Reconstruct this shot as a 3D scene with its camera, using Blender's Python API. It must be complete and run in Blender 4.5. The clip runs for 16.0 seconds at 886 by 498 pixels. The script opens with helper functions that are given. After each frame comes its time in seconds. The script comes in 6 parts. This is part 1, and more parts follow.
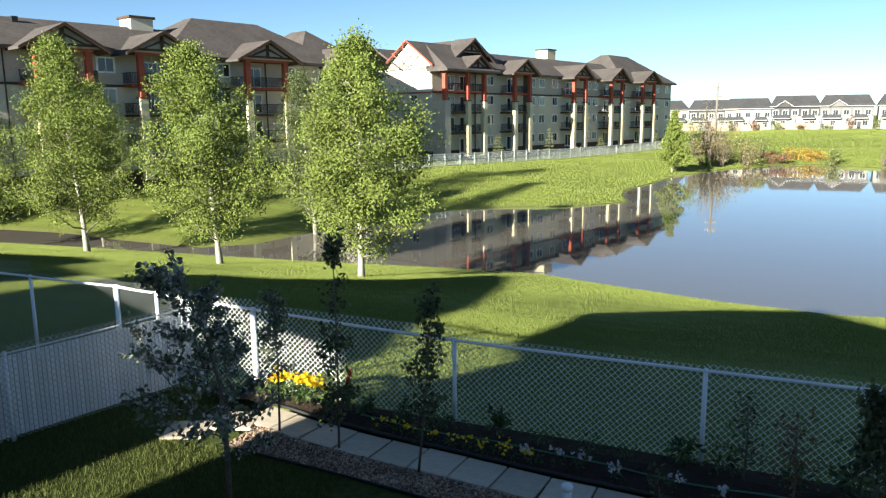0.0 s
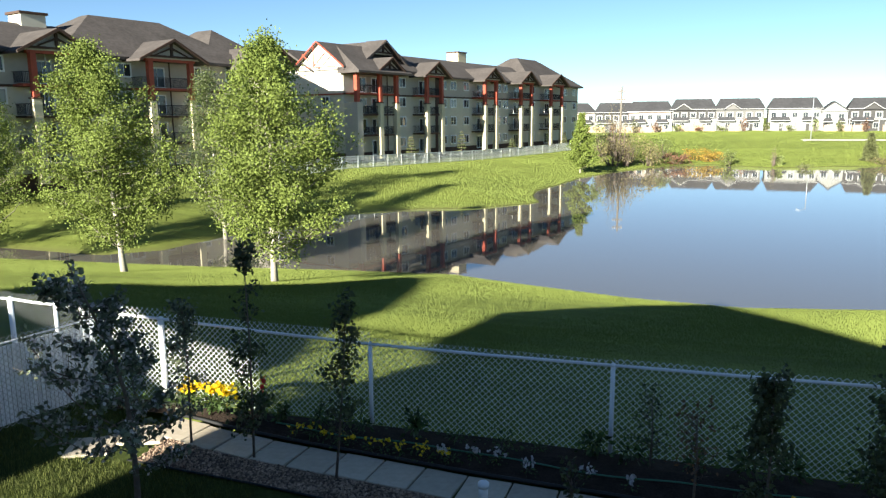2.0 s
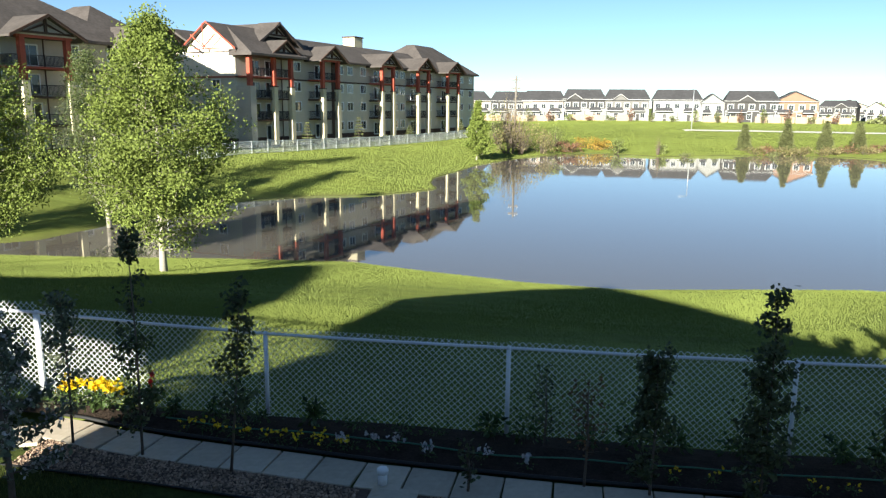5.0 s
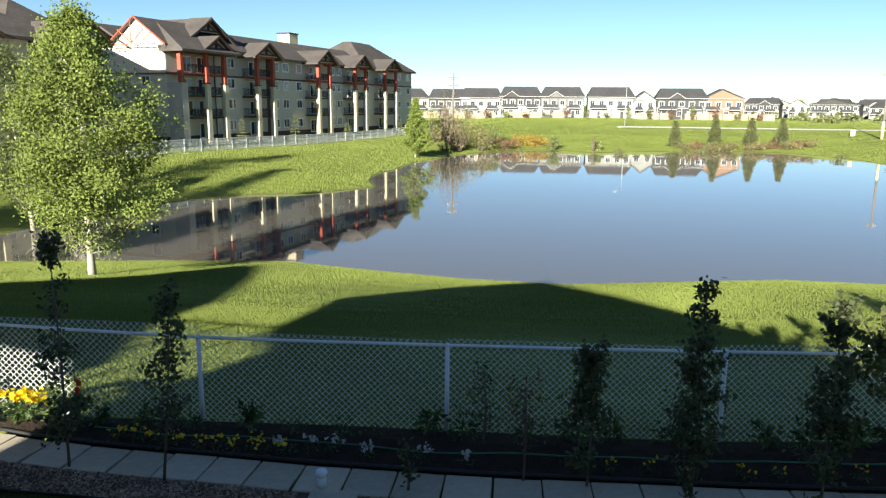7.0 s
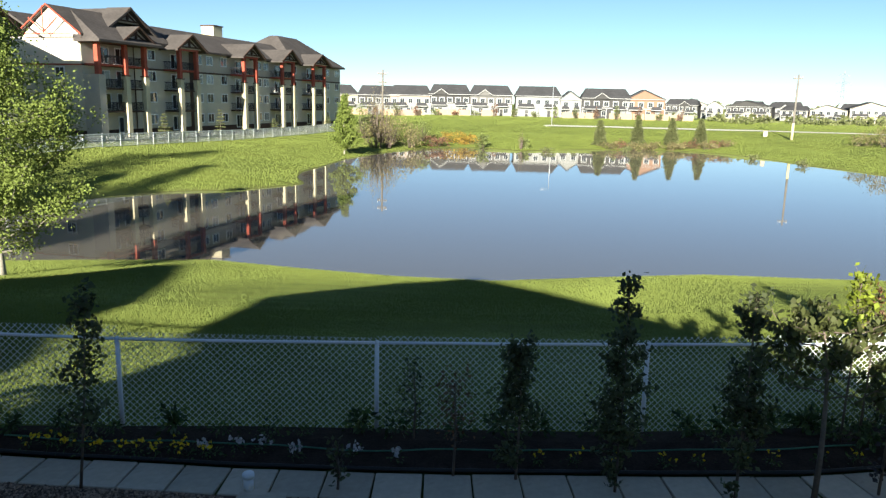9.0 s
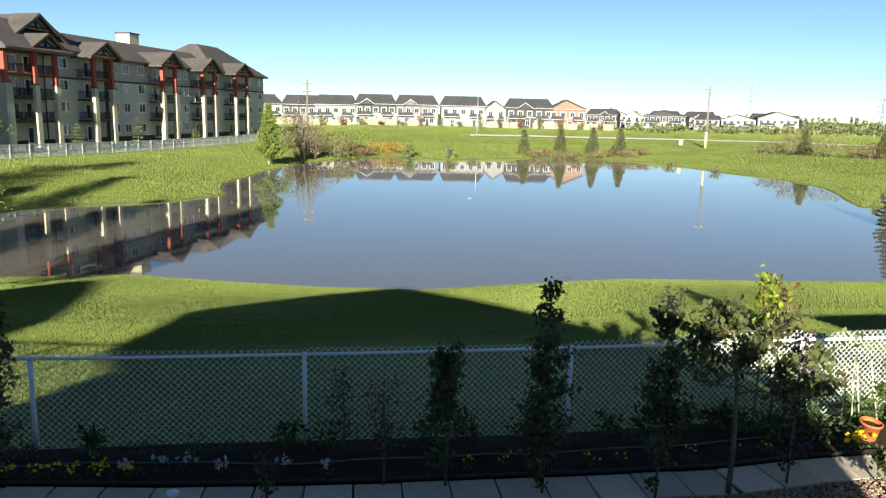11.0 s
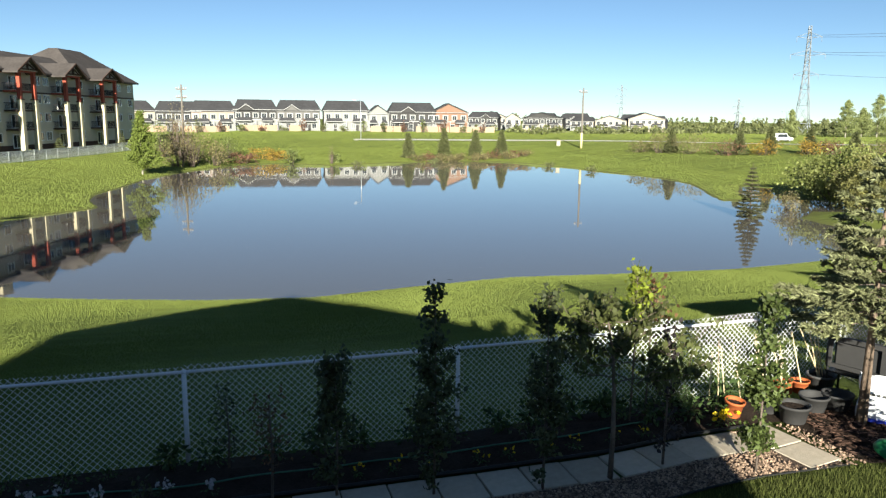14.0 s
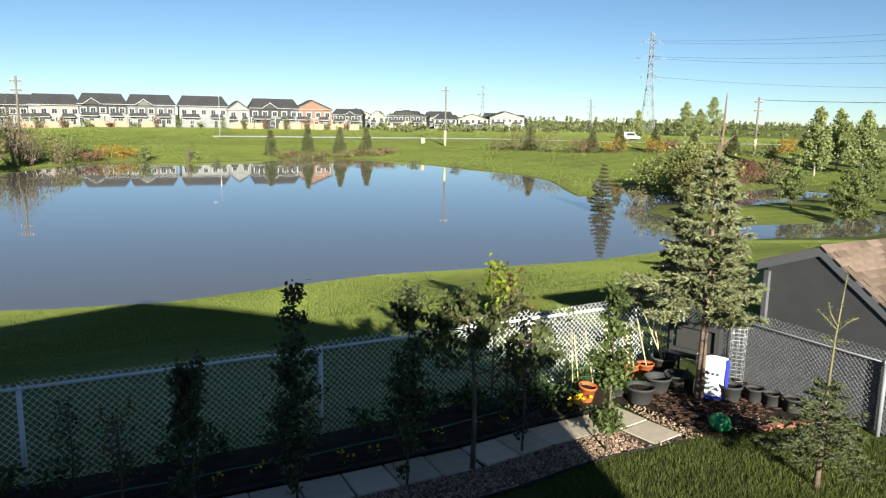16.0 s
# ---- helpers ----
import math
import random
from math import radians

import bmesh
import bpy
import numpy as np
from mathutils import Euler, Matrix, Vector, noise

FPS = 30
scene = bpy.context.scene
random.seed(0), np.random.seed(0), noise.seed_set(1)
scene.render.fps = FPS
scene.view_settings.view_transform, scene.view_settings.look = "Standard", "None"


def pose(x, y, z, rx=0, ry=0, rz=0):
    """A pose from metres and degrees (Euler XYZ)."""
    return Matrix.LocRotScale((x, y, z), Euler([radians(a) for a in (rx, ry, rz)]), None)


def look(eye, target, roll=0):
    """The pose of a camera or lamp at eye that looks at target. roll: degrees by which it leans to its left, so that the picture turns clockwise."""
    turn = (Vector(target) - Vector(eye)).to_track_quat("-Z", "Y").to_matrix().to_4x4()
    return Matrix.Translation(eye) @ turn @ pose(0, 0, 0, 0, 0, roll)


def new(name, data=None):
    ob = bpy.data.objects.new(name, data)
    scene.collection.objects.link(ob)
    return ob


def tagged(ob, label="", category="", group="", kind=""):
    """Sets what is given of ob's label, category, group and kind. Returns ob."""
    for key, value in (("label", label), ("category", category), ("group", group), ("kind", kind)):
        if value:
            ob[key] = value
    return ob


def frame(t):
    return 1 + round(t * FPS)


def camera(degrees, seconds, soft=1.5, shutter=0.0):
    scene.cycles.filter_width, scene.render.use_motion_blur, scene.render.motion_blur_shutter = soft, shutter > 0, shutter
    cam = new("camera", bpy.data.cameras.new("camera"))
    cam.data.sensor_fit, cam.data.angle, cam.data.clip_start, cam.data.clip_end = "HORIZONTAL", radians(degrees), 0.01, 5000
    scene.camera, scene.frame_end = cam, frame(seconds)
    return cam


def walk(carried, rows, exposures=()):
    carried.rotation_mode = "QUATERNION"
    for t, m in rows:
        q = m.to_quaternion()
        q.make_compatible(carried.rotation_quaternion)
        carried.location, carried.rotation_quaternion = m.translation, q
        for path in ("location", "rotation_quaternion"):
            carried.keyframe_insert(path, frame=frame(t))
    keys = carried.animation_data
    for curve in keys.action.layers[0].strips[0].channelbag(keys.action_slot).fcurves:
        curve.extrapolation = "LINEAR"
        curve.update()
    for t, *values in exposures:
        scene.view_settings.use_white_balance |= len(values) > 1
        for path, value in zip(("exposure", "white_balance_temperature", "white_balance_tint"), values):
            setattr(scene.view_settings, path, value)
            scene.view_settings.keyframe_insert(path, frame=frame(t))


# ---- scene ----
# The camera pans from an upper deck, held almost still.
cam = camera(62.21, 16.0, soft=1.3)
PATH = [
    (0.0, pose(-0.114, -9.252, 4.241, 79.86, 0.50, 21.30)),
    (0.5, pose(-0.102, -9.261, 4.251, 79.91, 0.75, 19.67)),
    (1.0, pose(-0.087, -9.278, 4.260, 80.01, 0.90, 17.94)),
    (1.5, pose(-0.081, -9.295, 4.267, 79.95, 0.66, 16.06)),
    (2.0, pose(-0.081, -9.299, 4.272, 79.94, 0.38, 14.60)),
    (2.5, pose(-0.082, -9.300, 4.271, 79.92, 0.06, 13.29)),
    (3.0, pose(-0.080, -9.294, 4.269, 79.86, 0.27, 11.92)),
    (3.5, pose(-0.080, -9.283, 4.266, 79.68, 0.30, 10.63)),
    (4.0, pose(-0.077, -9.280, 4.257, 79.37, -0.08, 9.32)),
    (6.5, pose(-0.038, -9.247, 4.255, 78.74, -0.48, 3.14)),
    (7.0, pose(-0.025, -9.236, 4.256, 78.77, -0.51, 2.00)),
    (7.5, pose(-0.017, -9.228, 4.252, 78.91, -0.72, 0.76)),
    (8.0, pose(-0.011, -9.219, 4.249, 78.87, -0.96, -0.60)),
    (8.5, pose(-0.012, -9.219, 4.249, 78.74, -1.18, -2.06)),
    (9.0, pose(-0.010, -9.224, 4.249, 78.64, -1.30, -3.39)),
    (11.5, pose(0.021, -9.323, 4.268, 79.67, -1.16, -10.43)),
    (12.0, pose(0.033, -9.327, 4.271, 79.73, -0.96, -11.75)),
    (12.5, pose(0.052, -9.332, 4.273, 79.69, -0.81, -13.20)),
    (13.0, pose(0.060, -9.335, 4.273, 79.80, -0.75, -14.82)),
    (13.5, pose(0.068, -9.329, 4.276, 79.86, -0.59, -16.43)),
    (14.0, pose(0.086, -9.326, 4.275, 79.95, -0.55, -17.99)),
    (14.5, pose(0.111, -9.333, 4.276, 79.93, -0.63, -19.77)),
    (15.0, pose(0.133, -9.344, 4.276, 79.88, -0.62, -22.08)),
    (15.5, pose(0.156, -9.355, 4.280, 80.01, -1.01, -25.09)),
    (16.0, pose(0.176, -9.366, 4.283, 79.90, -1.04, -28.35)),
]
walk(cam, PATH, exposures=[(0.0, 2.00, 6350, 3), (4.0, 1.88, 6300, 3), (7.0, 1.80, 6400, 3), (11.5, 1.60, 6380, 3), (14.5, 1.38, 6330, 3), (16.0, 1.32, 6280, 3)])

# ---- light ----
SUN_HEADING, SUN_HEIGHT = radians(17.0), radians(17.0)
world = bpy.data.worlds.new("sky")
scene.world = world
world.use_nodes = True
wn = world.node_tree
sky = wn.nodes.new("ShaderNodeTexSky")
sky.sky_type, sky.sun_disc = "NISHITA", False
sky.sun_elevation, sky.sun_rotation = SUN_HEIGHT, SUN_HEADING + math.pi
sky.air_density, sky.dust_density, sky.ozone_density = 0.7, 0.0, 2.4
sky.altitude = 900
wn.links.new(sky.outputs[0], wn.nodes["Background"].inputs[0])
wn.nodes["Background"].inputs[1].default_value = 0.044
sun = new("sun", bpy.data.lights.new("sun", "SUN"))
sun.data.energy, sun.data.angle, sun.data.color = 5.0, radians(0.55), (1.0, 0.93, 0.82)
sun.matrix_world = look((0, 0, 0), (math.sin(SUN_HEADING) * math.cos(SUN_HEIGHT), math.cos(SUN_HEADING) * math.cos(SUN_HEIGHT), -math.sin(SUN_HEIGHT)))

# ---- terrain heights ----
WATER = -4.2
NEAR_BANK = [(-95, 25.5), (-70, 26.5), (-48, 27.2), (-33.6, 27.8), (-25, 28.1), (-16.6, 28.9), (-9.5, 29.2), (-4.9, 27.5), (0, 25.9),
             (4.8, 25.1), (10.8, 26.1), (15.6, 26.8), (21.8, 26), (29, 25.3), (35, 25.9), (42, 27.2), (47, 27), (56, 24.6),
             (66, 25.4), (76, 26), (84, 30)]
INLETS = [(80, 33), (68, 32.5), (58, 31), (51, 32.5), (49.5, 37.5), (50.5, 42.5), (56, 47), (64, 43.5), (72, 44),
          (86, 47), (88, 56), (76, 54), (66, 53), (61, 57), (67, 65), (72, 70), (68, 71), (62, 64),
          (57, 55.5), (53, 56.5), (57, 64), (63, 75), (65, 84)]
FAR_BANK = [(64.6, 91.6), (62.5, 101.3), (62.4, 112), (60.9, 122), (57, 129), (47.8, 132.5), (35, 129.5), (27, 125.5), (22.3, 122.5), (16.9, 128),
            (13, 131), (6.4, 127), (1.2, 119), (-3.2, 109), (-7.3, 97.3), (-9.2, 86)]
CHANNEL = [(-11.0, 77.5), (-10.6, 71), (-9.2, 65), (-12, 61.5), (-14.4, 59), (-19.5, 57.4), (-24, 53.8), (-26, 48), (-27, 42.5), (-29.2, 38),
           (-30, 32.5), (-33, 30), (-41, 30.6), (-48, 31.8), (-70, 31.5), (-95, 30.5)]
SHORE = NEAR_BANK + INLETS + FAR_BANK + CHANNEL
_A = np.array(SHORE, float)
_B = np.roll(_A, -1, axis=0)


def shore_distance(x, y):
    """Metres from the shoreline, negative on the water."""
    p = np.stack([np.ravel(x), np.ravel(y)], -1).astype(float)
    best, inside = np.full(len(p), 1e9), np.zeros(len(p), bool)
    for a, b in zip(_A, _B):
        d = b - a
        k = np.clip(((p - a) @ d) / (d @ d), 0, 1)
        best = np.minimum(best, np.hypot(*(p - a - k[:, None] * d).T))
        cross = (a[1] > p[:, 1]) != (b[1] > p[:, 1])
        with np.errstate(divide="ignore", invalid="ignore"):
            inside ^= cross & (p[:, 0] < a[0] + (p[:, 1] - a[1]) * d[0] / (d[1] if d[1] else 1e-9))
    return np.where(inside, -best, best).reshape(np.shape(x))


def smooth(a, b, v):
    k = np.clip((np.asarray(v, float) - a) / (b - a), 0, 1)
    return k * k * (3 - 2 * k)


def fence_foot(x):
    """Height of the soil under the chain link fence."""
    return np.interp(x, [-9, -3.6, -2, 2.6, 3.4, 6.9, 10.25], [0.0, -0.05, -0.06, -0.17, -0.17, -0.10, -0.03])


def ground_height(x, y):
    x, y = np.asarray(x, float), np.asarray(y, float)
    sd = shore_distance(x, y)
    out = np.maximum(sd, 0)
    left = 1 - smooth(-16, 0, x - (y - 60) * 0.1)
    right = smooth(58, 75, x) * (1 - smooth(70, 90, y))
    slope = 0.13 + left * (0.175 - 0.13) + right * (0.07 - 0.13)
    rise = 4.3 + left * (3.7 - 4.3) + right * (3.2 - 4.3)
    bank = WATER + rise * (1 - np.exp(-(out * slope / rise) ** 1.15))
    bank = bank + 0.002 * np.clip(y - 145, 0, 60) * (1 - right) - 0.010 * np.clip(np.hypot(x, y) - 260, 0, 300)
    dy = np.maximum(y - 0.5, 0)
    near = fence_foot(x) + (WATER - fence_foot(x)) * dy / (dy + out + 0.01)
    south = 1 - smooth(24, 36, y)
    z = np.where(sd > 0, bank * (1 - south) + near * south, 0)
    z = np.where((sd > 0) & (y < 29.5) & (x < 44), near, z)
    z = np.where(y <= 0.5, fence_foot(x), z)
    z = np.where((y < -0.2) & (y > -11.3) & (np.abs(x) < 11.6), -0.35, z)
    return np.where(sd <= 0, WATER - 0.02 - np.minimum(0.18 * -sd, 1.4), z)


# ---- building helpers ----
def part(name, bm, material, parent=None, label="", m=None, bevel=0.0):
    """One mesh object from a bmesh, under a thing when parent is given."""
    if bevel:
        bmesh.ops.bevel(bm, geom=bm.edges[:], offset=bevel, segments=1, affect="EDGES")
    me = bpy.data.meshes.new(name)
    bm.to_mesh(me)
    bm.free()
    me.materials.append(material)
    ob = new(name, me)
    if m is not None:
        ob.matrix_basis = m
    if parent is not None:
        ob.parent = parent
    if label:
        ob["label"] = label
    return ob


def raw(name, verts, faces, material, parent=None, label=""):
    me = bpy.data.meshes.new(name)
    me.from_pydata([tuple(v) for v in verts], [], [tuple(f) for f in faces])
    me.materials.append(material)
    ob = new(name, me)
    if parent is not None:
        ob.parent = parent
    if label:
        ob["label"] = label
    return ob


def arrays(name, verts, quads, material, parent=None, label="", flat=True):
    """A mesh from numpy arrays of vertices and quads or triangles."""
    me = bpy.data.meshes.new(name)
    n = quads.shape[1]
    me.vertices.add(len(verts))
    me.vertices.foreach_set("co", np.ascontiguousarray(verts, dtype=np.float32).ravel())
    me.loops.add(quads.size)
    me.loops.foreach_set("vertex_index", np.ascontiguousarray(quads, dtype=np.int32).ravel())
    me.polygons.add(len(quads))
    me.polygons.foreach_set("loop_start", np.arange(len(quads), dtype=np.int32) * n)
    me.update(calc_edges=True)
    me.polygons.foreach_set("use_smooth", [not flat] * len(quads))
    me.materials.append(material)
    ob = new(name, me)
    if parent is not None:
        ob.parent = parent
    if label:
        ob["label"] = label
    return ob


def thing(name, label, category, group="", kind="", m=None):
    ob = new(name)
    if m is not None:
        ob.matrix_basis = m
    return tagged(ob, label, category, group, kind)


def box(bm, x0, y0, z0, x1, y1, z1, m=None):
    v = [bm.verts.new((x, y, z)) for x in (x0, x1) for y in (y0, y1) for z in (z0, z1)]
    for f in ((0, 1, 3, 2), (4, 6, 7, 5), (0, 4, 5, 1), (2, 3, 7, 6), (0, 2, 6, 4), (1, 5, 7, 3)):
        bm.faces.new([v[i] for i in f])
    if m is not None:
        for q in v:
            q.co = m @ q.co
    return v


def boxes(*rows):
    bm = bmesh.new()
    for r in rows:
        box(bm, *r)
    return bm


def prism(bm, outline, y0, y1):
    """An x-z outline drawn out from y0 to y1."""
    a = [bm.verts.new((x, y0, z)) for x, z in outline]
    b = [bm.verts.new((x, y1, z)) for x, z in outline]
    n = len(outline)
    bm.faces.new(a)
    bm.faces.new(b[::-1])
    for i in range(n):
        bm.faces.new((a[i], b[i], b[(i + 1) % n], a[(i + 1) % n]))
    bmesh.ops.recalc_face_normals(bm, faces=bm.faces[:])


def tube(bm, points, radii, sides=8, cap=True):
    """A tapered tube along points."""
    pts = [Vector(p) for p in points]
    if isinstance(radii, (int, float)):
        radii = [radii] * len(pts)
    rings = []
    for i, p in enumerate(pts):
        d = (pts[min(i + 1, len(pts) - 1)] - pts[max(i - 1, 0)]).normalized()
        a = d.cross(Vector((0, 1, 0)) if abs(d.y) < 0.9 else Vector((1, 0, 0))).normalized()
        b = d.cross(a)
        rings.append([bm.verts.new(p + float(radii[i]) * (math.cos(k * math.tau / sides) * a + math.sin(k * math.tau / sides) * b)) for k in range(sides)])
    for r, s in zip(rings, rings[1:]):
        for k in range(sides):
            f = bm.faces.new((r[k], r[(k + 1) % sides], s[(k + 1) % sides], s[k]))
            f.smooth = True
    if cap:
        bm.faces.new(rings[0][::-1])
        bm.faces.new(rings[-1])
    bmesh.ops.recalc_face_normals(bm, faces=bm.faces[:])
    return bm


def tubes(*rows):
    bm = bmesh.new()
    for r in rows:
        tube(bm, *r)
    return bm


def lathe(profile, sides=20):
    """A turned shape from (radius, height) rows."""
    bm = bmesh.new()
    rings = [[bm.verts.new((r * math.cos(k * math.tau / sides), r * math.sin(k * math.tau / sides), z)) for k in range(sides)] for r, z in profile]
    for a, b in zip(rings, rings[1:]):
        for k in range(sides):
            bm.faces.new((a[k], a[(k + 1) % sides], b[(k + 1) % sides], b[k])).smooth = True
    bm.faces.new(rings[0][::-1])
    bm.faces.new(rings[-1])
    return bm


# ---- materials ----
def material(name, rgb, rough=0.8, metal=0.0, spread=0.15, scale=8.0, bump=0.0, bump_scale=60.0, per=None, stains=0.0, spec=0.3, translucent=0.0):
    """A principled surface with grain at two scales. per: vary by 'object' or 'island'."""
    mat = bpy.data.materials.new(name)
    mat.use_nodes = True
    t = mat.node_tree
    N, L = t.nodes, t.links
    bs = N["Principled BSDF"]
    bs.inputs["Roughness"].default_value = rough
    bs.inputs["Metallic"].default_value = metal
    bs.inputs["Specular IOR Level"].default_value = spec
    co = N.new("ShaderNodeTexCoord")
    n1 = N.new("ShaderNodeTexNoise")
    n1.inputs["Scale"].default_value = scale
    n1.inputs["Detail"].default_value = 5
    L.new(co.outputs["Object"], n1.inputs["Vector"])
    n2 = N.new("ShaderNodeTexNoise")
    n2.inputs["Scale"].default_value = scale * 0.13
    n2.inputs["Detail"].default_value = 3
    L.new(co.outputs["Object"], n2.inputs["Vector"])
    add = N.new("ShaderNodeMath")
    add.operation = "ADD"
    L.new(n1.outputs[0], add.inputs[0])
    L.new(n2.outputs[0], add.inputs[1])
    ramp = N.new("ShaderNodeMapRange")
    ramp.inputs[1].default_value, ramp.inputs[2].default_value = 0.7, 1.3
    ramp.inputs[3].default_value, ramp.inputs[4].default_value = 1 - spread, 1 + spread
    L.new(add.outputs[0], ramp.inputs[0])
    last = ramp.outputs[0]
    if per:
        src = N.new("ShaderNodeObjectInfo") if per == "object" else N.new("ShaderNodeNewGeometry")
        mr = N.new("ShaderNodeMapRange")
        mr.inputs[3].default_value, mr.inputs[4].default_value = 1 - 1.6 * spread, 1 + 1.6 * spread
        L.new(src.outputs["Random" if per == "object" else "Random Per Island"], mr.inputs[0])
        mul = N.new("ShaderNodeMath")
        mul.operation = "MULTIPLY"
        L.new(last, mul.inputs[0])
        L.new(mr.outputs[0], mul.inputs[1])
        last = mul.outputs[0]
    mix = N.new("ShaderNodeVectorMath")
    mix.operation = "SCALE"
    mix.inputs[0].default_value = rgb
    L.new(last, mix.inputs["Scale"])
    colour = mix.outputs[0]
    if stains:
        n3 = N.new("ShaderNodeTexNoise")
        n3.inputs["Scale"].default_value = scale * 0.3
        n3.inputs["Detail"].default_value = 8
        L.new(co.outputs["Object"], n3.inputs["Vector"])
        r3 = N.new("ShaderNodeMapRange")
        r3.inputs[1].default_value, r3.inputs[2].default_value = 0.52, 0.72
        r3.inputs[4].default_value = stains
        L.new(n3.outputs[0], r3.inputs[0])
        mx = N.new("ShaderNodeMix")
        mx.data_type = "RGBA"
        L.new(r3.outputs[0], mx.inputs[0])
        L.new(colour, mx.inputs[6])
        mx.inputs[7].default_value = (rgb[0] * 0.35, rgb[1] * 0.33, rgb[2] * 0.3, 1)
        colour = mx.outputs[2]
    L.new(colour, bs.inputs["Base Color"])
    if bump:
        nb = N.new("ShaderNodeTexNoise")
        nb.inputs["Scale"].default_value = bump_scale
        nb.inputs["Detail"].default_value = 4
        L.new(co.outputs["Object"], nb.inputs["Vector"])
        b = N.new("ShaderNodeBump")
        b.inputs["Strength"].default_value = bump
        b.inputs["Distance"].default_value = 0.02
        L.new(nb.outputs[0], b.inputs["Height"])
        L.new(b.outputs[0], bs.inputs["Normal"])
    if translucent:
        tr = N.new("ShaderNodeBsdfTranslucent")
        ms = N.new("ShaderNodeMixShader")
        ms.inputs[0].default_value = translucent
        L.new(colour, tr.inputs[0])
        L.new(bs.outputs[0], ms.inputs[1])
        L.new(tr.outputs[0], ms.inputs[2])
        L.new(ms.outputs[0], N["Material Output"].inputs[0])
    return mat


def grass_material():
    """Mown lawn: fine blade grain, soft patches and mowing streaks, wet brown rim at the water."""
    mat = material("lawn_grass", (0.144, 0.172, 0.037), rough=0.9, spread=0.22, scale=9.0, bump=0.5, bump_scale=45.0, spec=0.1)
    t = mat.node_tree
    N, L = t.nodes, t.links
    bs = N["Principled BSDF"]
    base = bs.inputs["Base Color"].links[0].from_socket
    co = N.new("ShaderNodeTexCoord")
    # streaks left by the mower, running along the shore
    mp = N.new("ShaderNodeMapping")
    mp.inputs["Scale"].default_value = (0.05, 0.9, 0.0)
    mp.inputs["Rotation"].default_value = (0, 0, 0.06)
    L.new(co.outputs["Object"], mp.inputs[0])
    st = N.new("ShaderNodeTexNoise")
    st.inputs["Scale"].default_value = 1.0
    st.inputs["Detail"].default_value = 3
    L.new(mp.outputs[0], st.inputs["Vector"])
    sr = N.new("ShaderNodeMapRange")
    sr.inputs[1].default_value, sr.inputs[2].default_value = 0.35, 0.65
    sr.inputs[3].default_value, sr.inputs[4].default_value = 0.80, 1.18
    L.new(st.outputs[0], sr.inputs[0])
    sc = N.new("ShaderNodeVectorMath")
    sc.operation = "SCALE"
    L.new(base, sc.inputs[0])
    L.new(sr.outputs[0], sc.inputs["Scale"])
    # yellow-green patches
    pn = N.new("ShaderNodeTexNoise")
    pn.inputs["Scale"].default_value = 0.16
    pn.inputs["Detail"].default_value = 6
    L.new(co.outputs["Object"], pn.inputs["Vector"])
    pr = N.new("ShaderNodeMapRange")
    pr.inputs[1].default_value, pr.inputs[2].default_value = 0.42, 0.68
    pr.inputs[4].default_value = 0.55
    L.new(pn.outputs[0], pr.inputs[0])
    mx = N.new("ShaderNodeMix")
    mx.data_type = "RGBA"
    L.new(pr.outputs[0], mx.inputs[0])
    L.new(sc.outputs[0], mx.inputs[6])
    mx.inputs[7].default_value = (0.175, 0.195, 0.040, 1)
    # muddy rim just above the water
    geo = N.new("ShaderNodeNewGeometry")
    xyz = N.new("ShaderNodeSeparateXYZ")
    L.new(geo.outputs["Position"], xyz.inputs[0])
    wob = N.new("ShaderNodeMath")
    wob.operation = "MULTIPLY_ADD"
    L.new(pn.outputs[0], wob.inputs[0])
    wob.inputs[1].default_value = 0.22
    L.new(xyz.outputs["Z"], wob.inputs[2])
    rim = N.new("ShaderNodeMapRange")
    rim.inputs[1].default_value, rim.inputs[2].default_value = WATER + 0.02, WATER + 0.30
    rim.inputs[3].default_value, rim.inputs[4].default_value = 0.75, 0.0
    L.new(wob.outputs[0], rim.inputs[0])
    m2 = N.new("ShaderNodeMix")
    m2.data_type = "RGBA"
    L.new(rim.outputs[0], m2.inputs[0])
    L.new(mx.outputs[2], m2.inputs[6])
    m2.inputs[7].default_value = (0.13, 0.115, 0.05, 1)
    L.new(m2.outputs[2], bs.inputs["Base Color"])
    return mat


def water_material():
    mat = bpy.data.materials.new("pond_water")
    mat.use_nodes = True
    t = mat.node_tree
    N, L = t.nodes, t.links
    bs = N["Principled BSDF"]
    bs.inputs["Base Color"].default_value = (0.125, 0.110, 0.090, 1)
    bs.inputs["Roughness"].default_value = 0.02
    bs.inputs["IOR"].default_value = 1.333
    bs.inputs["Specular IOR Level"].default_value = 0.5
    co = N.new("ShaderNodeTexCoord")
    mp = N.new("ShaderNodeMapping")
    mp.inputs["Scale"].default_value = (0.5, 1.6, 1)
    L.new(co.outputs["Object"], mp.inputs[0])
    n = N.new("ShaderNodeTexNoise")
    n.inputs["Scale"].default_value, n.inputs["Detail"].default_value = 1.1, 3
    L.new(mp.outputs[0], n.inputs["Vector"])
    b = N.new("ShaderNodeBump")
    b.inputs["Strength"].default_value, b.inputs["Distance"].default_value = 0.06, 0.02
    L.new(n.outputs[0], b.inputs["Height"])
    L.new(b.outputs[0], bs.inputs["Normal"])
    return mat


GRASS = grass_material()
POND = water_material()

